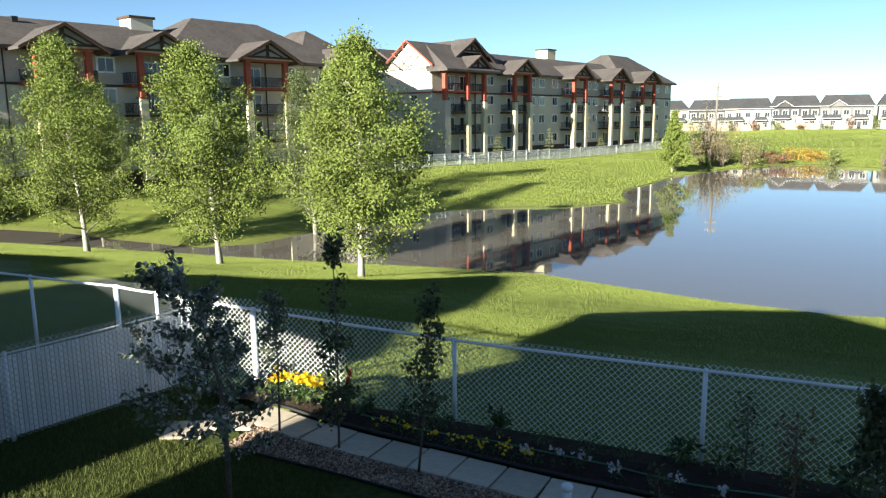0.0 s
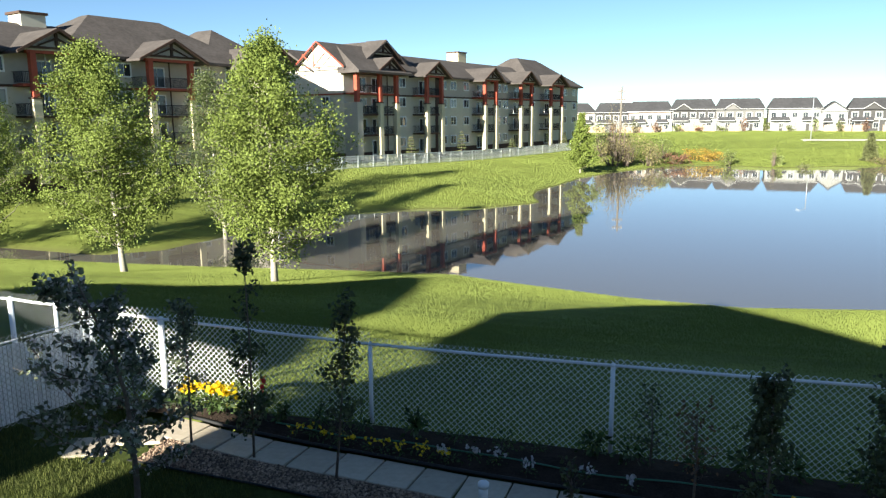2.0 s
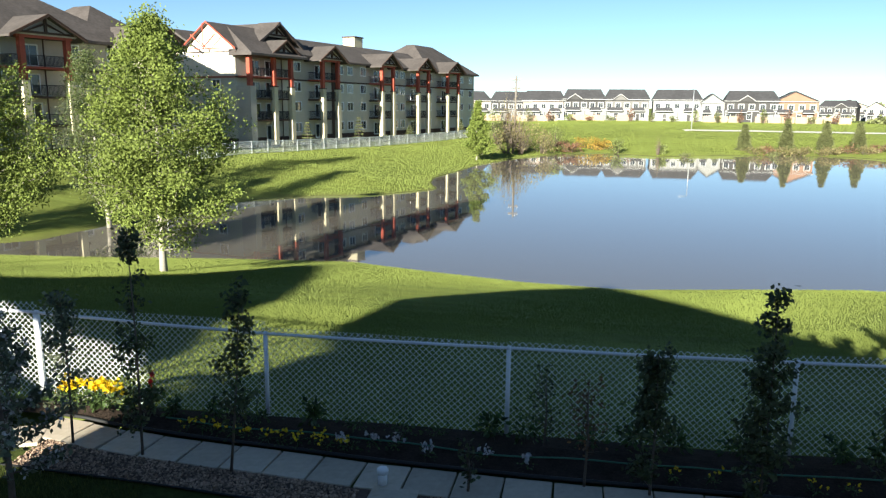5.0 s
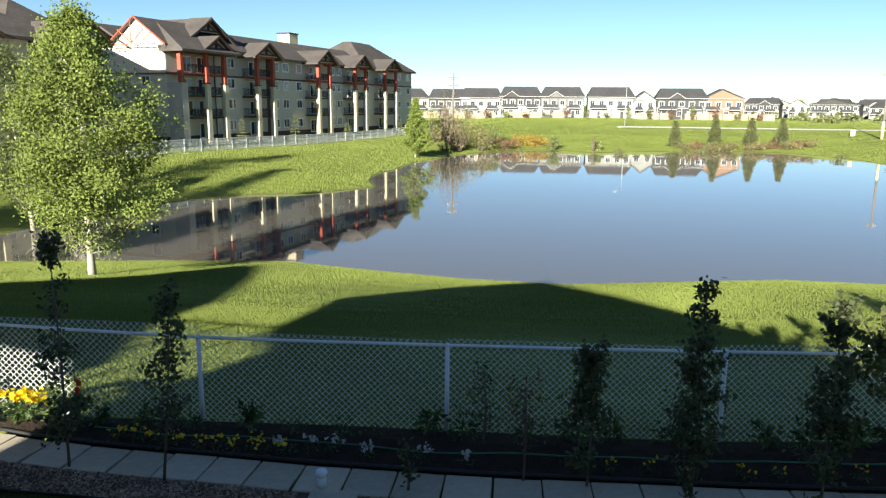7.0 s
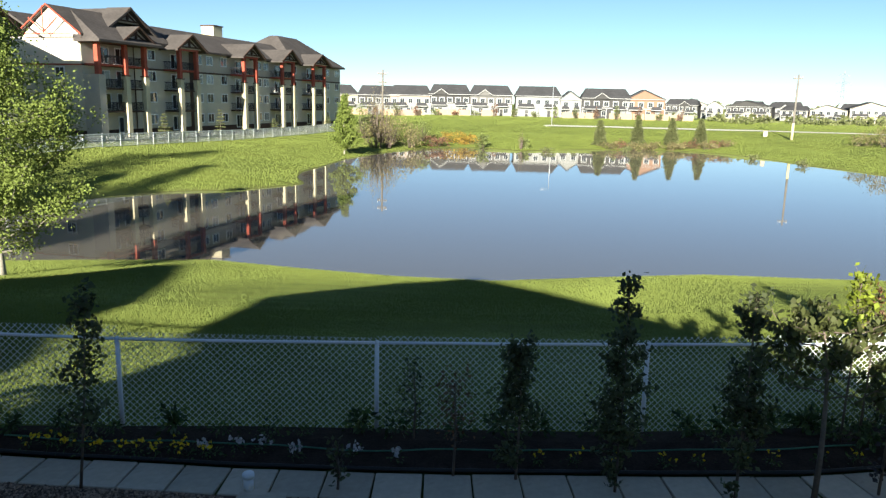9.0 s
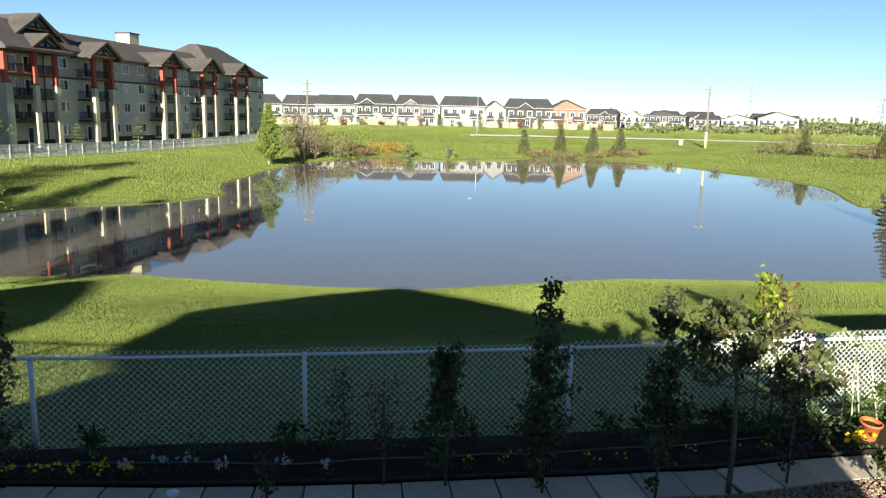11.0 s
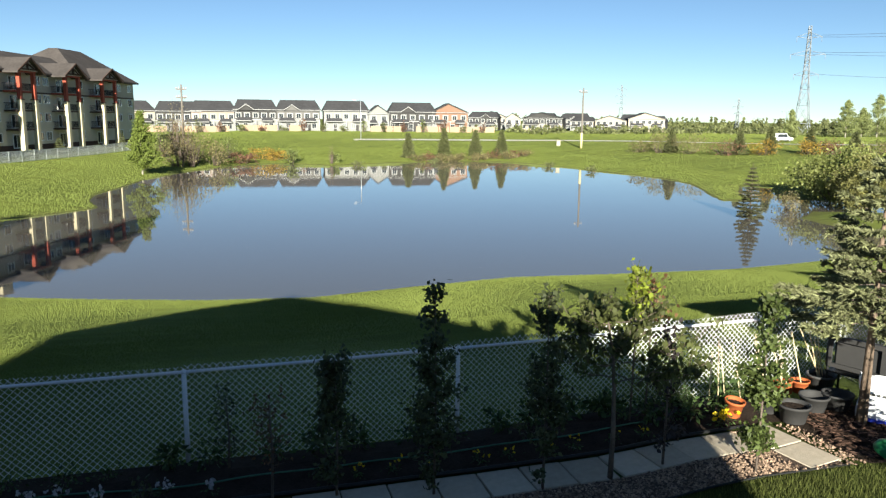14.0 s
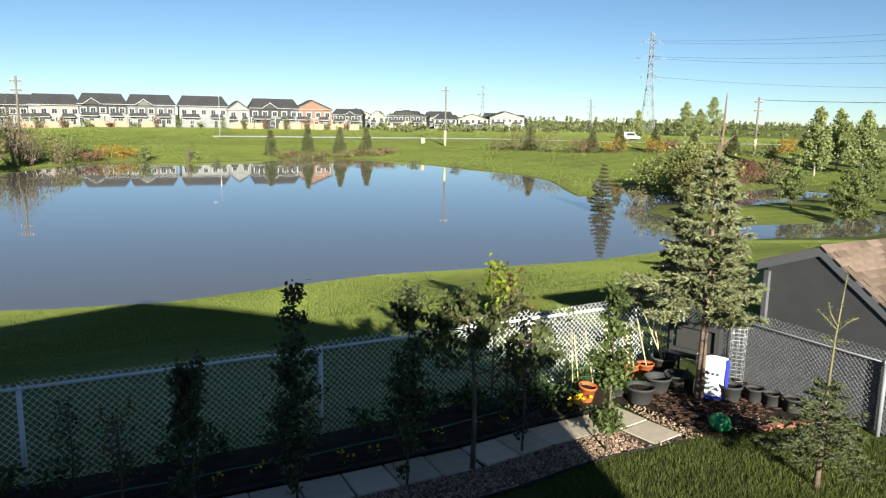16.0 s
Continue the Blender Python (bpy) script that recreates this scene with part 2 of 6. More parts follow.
# ---- ground and water ----
def graded(stops):
    out = []
    for (a, b, step) in stops:
        out += list(np.arange(a, b, step))
    return np.array(out + [stops[-1][1]])


gx = graded([(-4000, -1000, 500), (-1000, -300, 70), (-300, -110, 12), (-110, -40, 1.2), (-40, 45, 0.7), (45, 110, 1.0), (110, 300, 8), (300, 1000, 50), (1000, 4000, 500)])
gy = graded([(-400, -40, 40), (-40, -4, 3), (-4, 0, 0.5), (0, 40, 0.55), (40, 146, 0.95), (146, 226, 4), (226, 406, 12), (406, 1200, 60), (1200, 4400, 500)])
GX, GY = np.meshgrid(gx, gy)
GZ = ground_height(GX, GY) + 0.025 * np.sin(GX * 0.31 + np.sin(GY * 0.2)) * np.sin(GY * 0.27) * (GY > 1)
ids = np.arange(GX.size).reshape(GX.shape)
quads = np.stack([ids[:-1, :-1], ids[:-1, 1:], ids[1:, 1:], ids[1:, :-1]], -1).reshape(-1, 4)
ground = arrays("ground", np.stack([GX, GY, GZ], -1).reshape(-1, 3), quads, GRASS, flat=False)
tagged(ground, "mown green lawn sloping down to the pond", "lawn", kind="structure")
water = raw("water", [(-95, 12, WATER), (95, 12, WATER), (95, 138, WATER), (-95, 138, WATER)], [(0, 1, 2, 3)], POND)
tagged(water, "still pond water mirroring sky and buildings", "pond", kind="structure")


SHINGLE = material("roof_shingles", (0.082, 0.070, 0.064), rough=0.95, spread=0.25, scale=3.0, bump=0.4, bump_scale=6.0, spec=0.15)
TAUPE = material("taupe_stucco", (0.46, 0.41, 0.345), rough=0.9, spread=0.06, scale=2.0, spec=0.1)
BEIGE = material("beige_stucco", (0.58, 0.53, 0.42), rough=0.9, spread=0.06, scale=1.5, spec=0.1)
CREAM = material("cream_stucco", (0.60, 0.52, 0.35), rough=0.9, spread=0.06, scale=1.5, spec=0.1)
RED = material("red_timber", (0.34, 0.075, 0.045), rough=0.7, spread=0.15, scale=4.0, spec=0.2)
PALE = material("pale_stucco", (0.70, 0.62, 0.50), rough=0.9, spread=0.05, scale=1.5, spec=0.1)
BROWN = material("brown_timber", (0.075, 0.045, 0.033), rough=0.8, spread=0.15, scale=4.0, spec=0.2)
DARK = material("dark_siding", (0.06, 0.058, 0.06), rough=0.8, spread=0.1, scale=2.0, spec=0.2)
WHITE = material("white_paint", (0.78, 0.78, 0.76), rough=0.6, spread=0.05, scale=3.0)
METAL = material("painted_white_steel", (0.80, 0.80, 0.80), rough=0.45, metal=0.0, spread=0.06, scale=6.0, spec=0.5)
WIRE = material("white_coated_wire", (0.84, 0.84, 0.82), rough=0.5, spread=0.08, scale=10.0, spec=0.4)
IRON = material("black_railing", (0.02, 0.02, 0.022), rough=0.5, spread=0.1, scale=5.0)
CONCRETE = material("concrete_slab", (0.47, 0.395, 0.30), rough=0.92, spread=0.10, scale=14.0, bump=0.25, bump_scale=120.0, per="object", stains=0.25, spec=0.2)
SOIL = material("dark_soil", (0.036, 0.026, 0.020), rough=1.0, spread=0.4, scale=30.0, bump=1.0, bump_scale=40.0, spec=0.05)
PEBBLE = material("river_gravel", (0.29, 0.20, 0.14), rough=0.85, spread=0.38, scale=25.0, per="island", spec=0.25)
BARK = material("pale_bark", (0.42, 0.38, 0.31), rough=0.95, spread=0.25, scale=9.0, bump=0.6, bump_scale=30.0, stains=0.7, spec=0.1)
LIMBBARK = material("limb_bark", (0.20, 0.18, 0.14), rough=0.95, spread=0.3, scale=12.0, spec=0.1)
GREYBARK = material("grey_brown_bark", (0.16, 0.125, 0.10), rough=0.95, spread=0.3, scale=25.0, bump=0.5, bump_scale=80.0, spec=0.1)


def glass_material(name, tint, rough=0.04):
    m = bpy.data.materials.new(name)
    m.use_nodes = True
    b = m.node_tree.nodes["Principled BSDF"]
    b.inputs["Base Color"].default_value = (*tint, 1)
    b.inputs["Roughness"].default_value = rough
    b.inputs["IOR"].default_value = 1.5
    b.inputs["Specular IOR Level"].default_value = 0.6
    return m


GLASS = glass_material("window_glass", (0.035, 0.04, 0.045))
BLIND = glass_material("curtained_glass", (0.22, 0.23, 0.22), 0.1)

# ---- fences ----
def wires(length, height, pitch, gauge):
    """Crossing wires of chain link over a panel, as thin three-sided rods; each rises or falls at 45 degrees."""
    lines = []
    n = int((length + height) / pitch) + 2
    for sign in (1, -1):
        for k in range(-2, n + 2):
            c = k * pitch
            if sign > 0:
                a, b = c - height, c
                pts = [(a, 0.0), (b, height)]
            else:
                a, b = c - height, c
                pts = [(a, height), (b, 0.0)]
            (x0, z0), (x1, z1) = pts
            if x1 <= 0 or x0 >= length:
                continue
            if x0 < 0:
                z0 += (z1 - z0) * (0 - x0) / (x1 - x0)
                x0 = 0.0
            if x1 > length:
                z1 = z0 + (z1 - z0) * (length - x0) / (x1 - x0)
                x1 = length
            lines.append((x0, z0, x1, z1, 0.002 * sign))
    L = np.array(lines)
    V, F = [], []
    for i, (x0, z0, x1, z1, y) in enumerate(L):
        dx, dz = (x1 - x0), (z1 - z0)
        q = math.hypot(dx, dz) or 1
        nx, nz = -dz / q * gauge, dx / q * gauge
        for x, z in ((x0, z0), (x1, z1)):
            V += [(x + nx, y, z + nz), (x - nx, y, z - nz), (x, y - gauge * 1.2, z)]
        b = i * 6
        F += [(b, b + 3, b + 4, b + 1), (b + 1, b + 4, b + 5, b + 2), (b + 2, b + 5, b + 3, b)]
    return np.array(V), np.array(F)


def chain_fence(name, label, posts, gauge=0.0024, pitch=0.098, over=0.085, thick=(), post_r=0.030, rail_r=0.022, group="chain link fences", wire=None, steel=None):
    """posts: (x, y, foot z, rail z). Panels of wire hang between them, a top rail runs over them."""
    f = thing(name, label, "fence", group)
    for i, (x, y, z0, z1) in enumerate(posts):
        r = post_r * (1.4 if i in thick else 1.0)
        bm = tubes(([(x, y, z0 - 0.15), (x, y, z1 - 0.01)], r, 12))
        ob = part("post", bm, steel or METAL, f)
        cap = lathe([(r * 1.08, 0), (r * 1.12, 0.015), (r * 0.8, 0.04), (0.004, 0.052)], 12)
        part("post_cap", cap, METAL, ob, m=Matrix.Translation((x, y, z1 - 0.012)))
    for (xa, ya, za, ra), (xb, yb, zb, rb) in zip(posts, posts[1:]):
        part("top_rail", tubes(([(xa, ya, ra), ((xa + xb) / 2, (ya + yb) / 2, (ra + rb) / 2 - 0.008), (xb, yb, rb)], rail_r, 10)), steel or METAL, f)
        length = math.hypot(xb - xa, yb - ya)
        V, F = wires(length, ra - za + over - 0.02, pitch, gauge)
        k = V[:, 0] / length
        lift = za + 0.02 + (zb - za) * k
        W = np.stack([xa + (xb - xa) * k, ya + (yb - ya) * k, V[:, 2] + lift], -1)
        n = np.array([-(yb - ya), xb - xa]) / length
        W[:, :2] += n * (V[:, 1:2] + 0.03)
        arrays("wire_mesh", W, F, wire or WIRE, f, "" if wire else "white chain link wire")
    return f


GREYWIRE = material("weathered_wire", (0.45, 0.45, 0.45), rough=0.5, spread=0.1, scale=10.0, spec=0.4)
DULLWIRE = material("galvanised_wire", (0.24, 0.245, 0.25), rough=0.5, spread=0.1, scale=10.0, spec=0.4)
chain_fence("chain_link_fence", "white chain link fence with steel posts along the flower bed",
            [(-8.3, 0, 0.03, 1.40), (-6.93, 0, 0.02, 1.33), (-3.58, 0, -0.05, 1.175), (-0.26, 0, -0.12, 1.130), (3.37, 0, -0.17, 1.115), (6.88, 0, -0.10, 1.135), (10.25, 0, -0.03, 1.145)], thick=(1,), gauge=0.0035, pitch=0.088)
chain_fence("neighbour_fence", "neighbouring grey chain link fence above the lawn",
            [(-19.5, 0.02, -0.2, 1.62), (-15.6, 0.02, -0.1, 1.60), (-11.68, 0.02, 0, 1.51), (-9.70, 0.02, 0, 1.48), (-8.84, 0.02, 0, 1.43), (-8.36, 0.02, 0, 1.41)], thick=(3,), pitch=0.055, gauge=0.0020, wire=DULLWIRE)
# white slatted side fence
SLAT = material("white_vinyl_slat", (0.74, 0.75, 0.77), rough=0.5, spread=0.08, scale=4.0, stains=0.12, per="object")
A0, A1 = Vector((-8.12, -0.06, 0)), Vector((-9.75, -5.2, 0))
side = chain_fence("slatted_fence", "white privacy slat fence between the two gardens",
                   [(A0.x, A0.y, 0, 1.27), (-8.95, -2.68, 0, 1.21), (A1.x, A1.y, 0, 1.17)], over=0.06, gauge=0.0040, pitch=0.088, rail_r=0.014, group="", wire=GREYWIRE)
slat_me = bpy.data.meshes.new("slat")
bm = boxes((-0.0245, -0.034, 0.04, 0.0245, -0.024, 1.14), (-0.008, -0.040, 0.04, 0.008, -0.034, 1.14))
bm.to_mesh(slat_me)
bm.free()
slat_me.materials.append(SLAT)
run = (A1 - A0).length
for i in range(int(run / 0.060)):
    p = A0 + (A1 - A0) * ((i + 0.6) * 0.060 / run)
    ob = new("slat", slat_me)
    ob.parent = side
    ob.matrix_basis = Matrix.LocRotScale((p.x, p.y, 0), Euler((0, 0, math.atan2(A1.y - A0.y, A1.x - A0.x))), (1, 1, 1.045 - 0.04 * i * 0.060 / run))
# fence toward the neighbour's shed, hung with a grey screen
rf = chain_fence("screened_fence", "chain link fence with grey screen beside the shed", [(10.25, -0.06, 0, 1.05), (10.25, -3.75, 0, 1.06), (10.25, -5.4, 0, 1.05)], gauge=0.0019, over=0.17, pitch=0.075, rail_r=0.010, group="", wire=DULLWIRE, steel=DULLWIRE)
SCREEN = material("grey_screen", (0.115, 0.115, 0.121), rough=0.85, spread=0.12, scale=5.0)
part("screen", boxes((10.31, -5.4, 0.02, 10.318, -1.0, 1.10)), SCREEN, rf)

# ---- garden ground ----
def path_far(x):
    """The edge of the paving along the flower bed."""
    return float(np.interp(x, [-6.2, -5.4, -4.1, -3.0, -1.9, -0.8, 0.27, 1.35, 3.0, 4.8, 5.9, 6.8], [-0.52, -0.74, -0.955, -1.08, -1.23, -1.325, -1.41, -1.45, -1.52, -1.55, -1.43, -1.40]))


def path_turn(x):
    return math.degrees(math.atan((path_far(x + 0.4) - path_far(x - 0.4)) / 0.8))


def gravel_near(x):
    """The lawn's edge along the gravel."""
    return float(np.interp(x, [-6.3, -4.3, -2.0, 1.0, 3.5, 4.9, 5.5, 6.3, 7.9], [-1.84, -2.03, -2.33, -2.62, -2.78, -2.75, -2.66, -2.60, -2.68]))


def bed_height(x, y):
    """The soil's surface: humped in the middle, falling to the fence."""
    return float(np.interp(y, [path_far(x), 0.5 * path_far(x), -0.02], [0.045, 0.085, float(fence_foot(x)) + 0.02]))


bed = raw("flower_bed_soil", [(x, y, z) for x in np.linspace(-7.6, 8.0, 60) for y, z in ((0.02, bed_height(x, 0)), (0.5 * path_far(x), 0.085 + 0.015 * math.sin(x * 5)), (path_far(x) + 0.03, 0.045))],
          [(3 * i + k, 3 * i + k + 1, 3 * i + k + 4, 3 * i + k + 3) for i in range(59) for k in (0, 1)], SOIL)
tagged(bed, "dark damp soil of the flower bed along the fence", "flower bed", kind="structure")
gr = bmesh.new()
for i in range(40):
    x = -6.1 + i * 0.353
    for yy, zz in ((path_far(x) - 0.60, 0.012), (gravel_near(x), 0.012)):
        gr.verts.new((x, yy, zz))
gr.verts.ensure_lookup_table()
for i in range(39):
    gr.faces.new([gr.verts[j] for j in (2 * i, 2 * i + 1, 2 * i + 3, 2 * i + 2)])
bmesh.ops.recalc_face_normals(gr, faces=gr.faces[:])
GRAVELBED = material("gravel_bed", (0.12, 0.085, 0.065), rough=0.95, spread=0.4, scale=40.0, bump=1.0, bump_scale=60.0, spec=0.1)
tagged(part("gravel_bed", gr, GRAVELBED), "bed of brown river gravel beside the path", "gravel bed", kind="structure")
rng = np.random.default_rng(5)
n = 14500
px = rng.uniform(-6.1, 7.95, n)
py = np.array([path_far(x) - 0.60 * (x < 6.9) - 0.02 + (gravel_near(x) - path_far(x) + 0.62 * (x < 6.9)) * k for x, k in zip(px, rng.uniform(0, 1, n))])
keep = ~((px > -1.85) & (px < -1.05)) & ~((np.abs(px - 7.36) < 0.33) & (py > -2.62) & (py < -1.40))
px, py = np.append(px, rng.uniform(8.5, 9.45, 700)), np.append(py, rng.uniform(-2.82, -2.15, 700))
keep = np.append(keep, np.ones(700, bool))
px, py = px[keep], py[keep]
n = len(px)
octa = np.array([(1, 0, 0), (0, 1, 0), (-1, 0, 0), (0, -1, 0), (0, 0, 0.8), (0, 0, -0.8), ], float)
oct_f = np.array([(0, 1, 4), (1, 2, 4), (2, 3, 4), (3, 0, 4), (1, 0, 5), (2, 1, 5), (3, 2, 5), (0, 3, 5)])
sz = rng.uniform(0.010, 0.026, (n, 1, 1)) * rng.uniform(0.6, 1.2, (n, 1, 3))
ang = rng.uniform(0, 6.28, n)
P = octa[None] * sz
P = np.stack([P[..., 0] * np.cos(ang)[:, None] - P[..., 1] * np.sin(ang)[:, None], P[..., 0] * np.sin(ang)[:, None] + P[..., 1] * np.cos(ang)[:, None], P[..., 2]], -1)
P += np.stack([px, py, 0.012 + rng.uniform(0.0, 0.02, n)], -1)[:, None]
F = (oct_f[None] + 6 * np.arange(n)[:, None, None]).reshape(-1, 3)
tagged(arrays("pebbles", P.reshape(-1, 3), F, PEBBLE), "loose brown and grey river pebbles", "gravel", kind="stuff")
EDGE = material("black_edging", (0.02, 0.02, 0.02), rough=0.6, spread=0.1)
tagged(part("lawn_edging", tubes(([(x, gravel_near(x) - 0.01, 0.02) for x in np.linspace(-6.2, 7.7, 34)], 0.014, 8)), EDGE), "black plastic edging between gravel and lawn", "edging", kind="structure")
tagged(part("bed_edging", tubes(([(x, path_far(x) + 0.035, 0.05) for x in np.linspace(-6.4, 7.2, 30)], 0.024, 8)), EDGE), "black plastic edging round the flower bed", "edging", kind="structure")
path = thing("paved_path", "row of square grey concrete paving slabs", "path", kind="structure")


def slab_mesh(w, d):
    bm = boxes((-w / 2, -d / 2, -0.03, w / 2, d / 2, 0.022))
    bmesh.ops.bevel(bm, geom=[e for e in bm.edges], offset=0.008, segments=1, affect="EDGES")
    me = bpy.data.meshes.new("slab")
    bm.to_mesh(me)
    bm.free()
    me.materials.append(CONCRETE)
    return me


sq = slab_mesh(0.535, 0.575)
big = slab_mesh(0.58, 0.57)
rnd = random.Random(3)
SLABS = []
for i in range(24):
    x = -6.04 + i * 0.553
    turn = path_turn(x)
    SLABS.append((sq, x + 0.30 * math.sin(radians(turn)), path_far(x) - 0.295, rnd.uniform(-0.004, 0.006), turn + rnd.uniform(-0.8, 0.8)))
SLABS += [(big, 7.32, -1.70, 0.006, 8), (big, 7.40, -2.29, 0.0, 9), (big, -6.5, -1.12, 0.004, 20), (big, -6.95, -1.62, 0.0, 24), (sq, -1.46, -2.07, 0.002, -4), (sq, -1.5, -2.66, 0.0, -4)]
for me, x, y, z, r in SLABS:
    ob = new("slab", me)
    ob.parent = path
    ob.matrix_basis = pose(x, y, z, rnd.uniform(-0.4, 0.4), rnd.uniform(-0.4, 0.4), r)


# ---- apartment buildings ----
FLOORS = (-0.75, 2.2, 4.98, 7.75)
EAVE = 10.7


def slope_roof(bm, outline, x0, x1, along="x", thick=0.28):
    """A gabled roof: outline gives (across, z) from eave over ridge to eave, drawn out along x or y, as a slab."""
    low = [(a, z - thick) for a, z in outline][::-1]
    ring = list(outline) + low
    a = [bm.verts.new((x0, q, z) if along == "x" else (q, x0, z)) for q, z in ring]
    b = [bm.verts.new((x1, q, z) if along == "x" else (q, x1, z)) for q, z in ring]
    n = len(ring)
    for i in range(n):
        bm.faces.new((a[i], b[i], b[(i + 1) % n], a[(i + 1) % n]))
    m = len(outline)
    for i in range(m - 1):
        for v in (a, b):
            bm.faces.new((v[i], v[i + 1], v[n - 2 - i], v[n - 1 - i]))
    return bm


def hip_roof(bm, x0, x1, y0, y1, z0, z1, inset_x, inset_y, drop=0.28):
    e = [bm.verts.new((x, y, z0)) for x, y in ((x0, y0), (x1, y0), (x1, y1), (x0, y1))]
    l = [bm.verts.new((x, y, z0 - drop)) for x, y in ((x0, y0), (x1, y0), (x1, y1), (x0, y1))]
    xa, xb, ya, yb = x0 + inset_x, x1 - inset_x, y0 + inset_y, y1 - inset_y
    if xb - xa < 0.1:
        xa, xb = (x0 + x1) / 2 - 0.02, (x0 + x1) / 2 + 0.02
    if yb - ya < 0.1:
        ya, yb = (y0 + y1) / 2 - 0.02, (y0 + y1) / 2 + 0.02
    t = [bm.verts.new((x, y, z1)) for x, y in ((xa, ya), (xb, ya), (xb, yb), (xa, yb))]
    for i in range(4):
        j = (i + 1) % 4
        bm.faces.new((e[i], e[j], t[j], t[i]))
        bm.faces.new((l[i], l[j], e[j], e[i]))
    bm.faces.new(t)
    bm.faces.new(l[::-1])
    return bm


def done(bm):
    bmesh.ops.recalc_face_normals(bm, faces=bm.faces[:])
    return bm


MESHES = {}


def shared(key, build, mat):
    if key not in MESHES:
        bm = build()
        me = bpy.data.meshes.new(key)
        bm.to_mesh(me)
        bm.free()
        me.materials.append(mat)
        MESHES[key] = me
    return MESHES[key]


def place(name, me, parent, m, label=""):
    ob = new(name, me)
    ob.parent = parent
    ob.matrix_basis = m
    if label:
        ob["label"] = label
    return ob


def window(parent, m, w, h, frame_mat=None, mullion=True, glass=None):
    """A framed window in its parent's x-z plane, looking along -y; the pane is a part of it."""
    frame_mat = frame_mat or WHITE
    glass = glass or GLASS

    def frame_bm():
        t = 0.15
        rows = [(-w / 2, -0.07, 0, -w / 2 + t, 0.02, h), (w / 2 - t, -0.07, 0, w / 2, 0.02, h), (-w / 2 + t, -0.07, 0, w / 2 - t, 0.02, t), (-w / 2 + t, -0.07, h - t, w / 2 - t, 0.02, h)]
        if mullion:
            rows.append((-0.035, -0.06, t, 0.035, 0.02, h - t))
        return boxes(*rows)

    ob = place("window", shared("window_frame_%.2f_%.2f_%d_%s" % (w, h, mullion, frame_mat.name), frame_bm, frame_mat), parent, m)
    place("pane", shared("pane_%.2f_%.2f_%s" % (w, h, glass.name), lambda: boxes((-w / 2 + 0.14, -0.02, 0.14, w / 2 - 0.14, 0.02, h - 0.14)), glass), ob, Matrix())
    return ob


def timber_gable(parent, x, y, half, z0, z1, depth, mat_face=None):
    """A small front gable: roof slab, set-back face and timber truss; the gable looks along -y."""
    bm = bmesh.new()
    slope_roof(bm, [(x - half - 0.45, z0 - 0.45 * (z1 - z0) / half), (x, z1), (x + half + 0.45, z0 - 0.45 * (z1 - z0) / half)], y - 0.7, y + depth, along="y", thick=0.22)
    g = part("gable_roof", done(bm), SHINGLE, parent)
    bm = bmesh.new()
    prism(bm, [(x - half, z0 - 0.1), (x + half, z0 - 0.1), (x, z1 - 0.25)], y + 0.05, y + 0.3)
    part("gable_face", bm, mat_face or TAUPE, g)
    t = 0.12
    bm = bmesh.new()
    k = (z1 - z0) / half
    for s in (-1, 1):
        prism(bm, [(x + s * (half + 0.4), z0 - 0.4 * k - 0.26), (x + s * (half + 0.4), z0 - 0.4 * k + 0.02), (x, z1 + 0.02), (x, z1 - 0.28)], y - 0.74, y - 0.62)
    part("barge_board", bm, BROWN, g)
    bm = bmesh.new()
    box(bm, x - half * 0.8, y - 0.2, z0 + 0.05, x + half * 0.8, y, z0 + 0.25)
    box(bm, x - t, y - 0.2, z0 + 0.25, x + t, y, z1 - 0.4)
    for s in (-1, 1):
        prism(bm, [(x + s * half * 0.55, z0 + 0.25), (x + s * half * 0.55 - s * 0.2, z0 + 0.25), (x, z0 + 0.9), (x, z0 + 1.12)], y - 0.18, y - 0.02)
    part("truss", bm, BROWN, g)
    return g


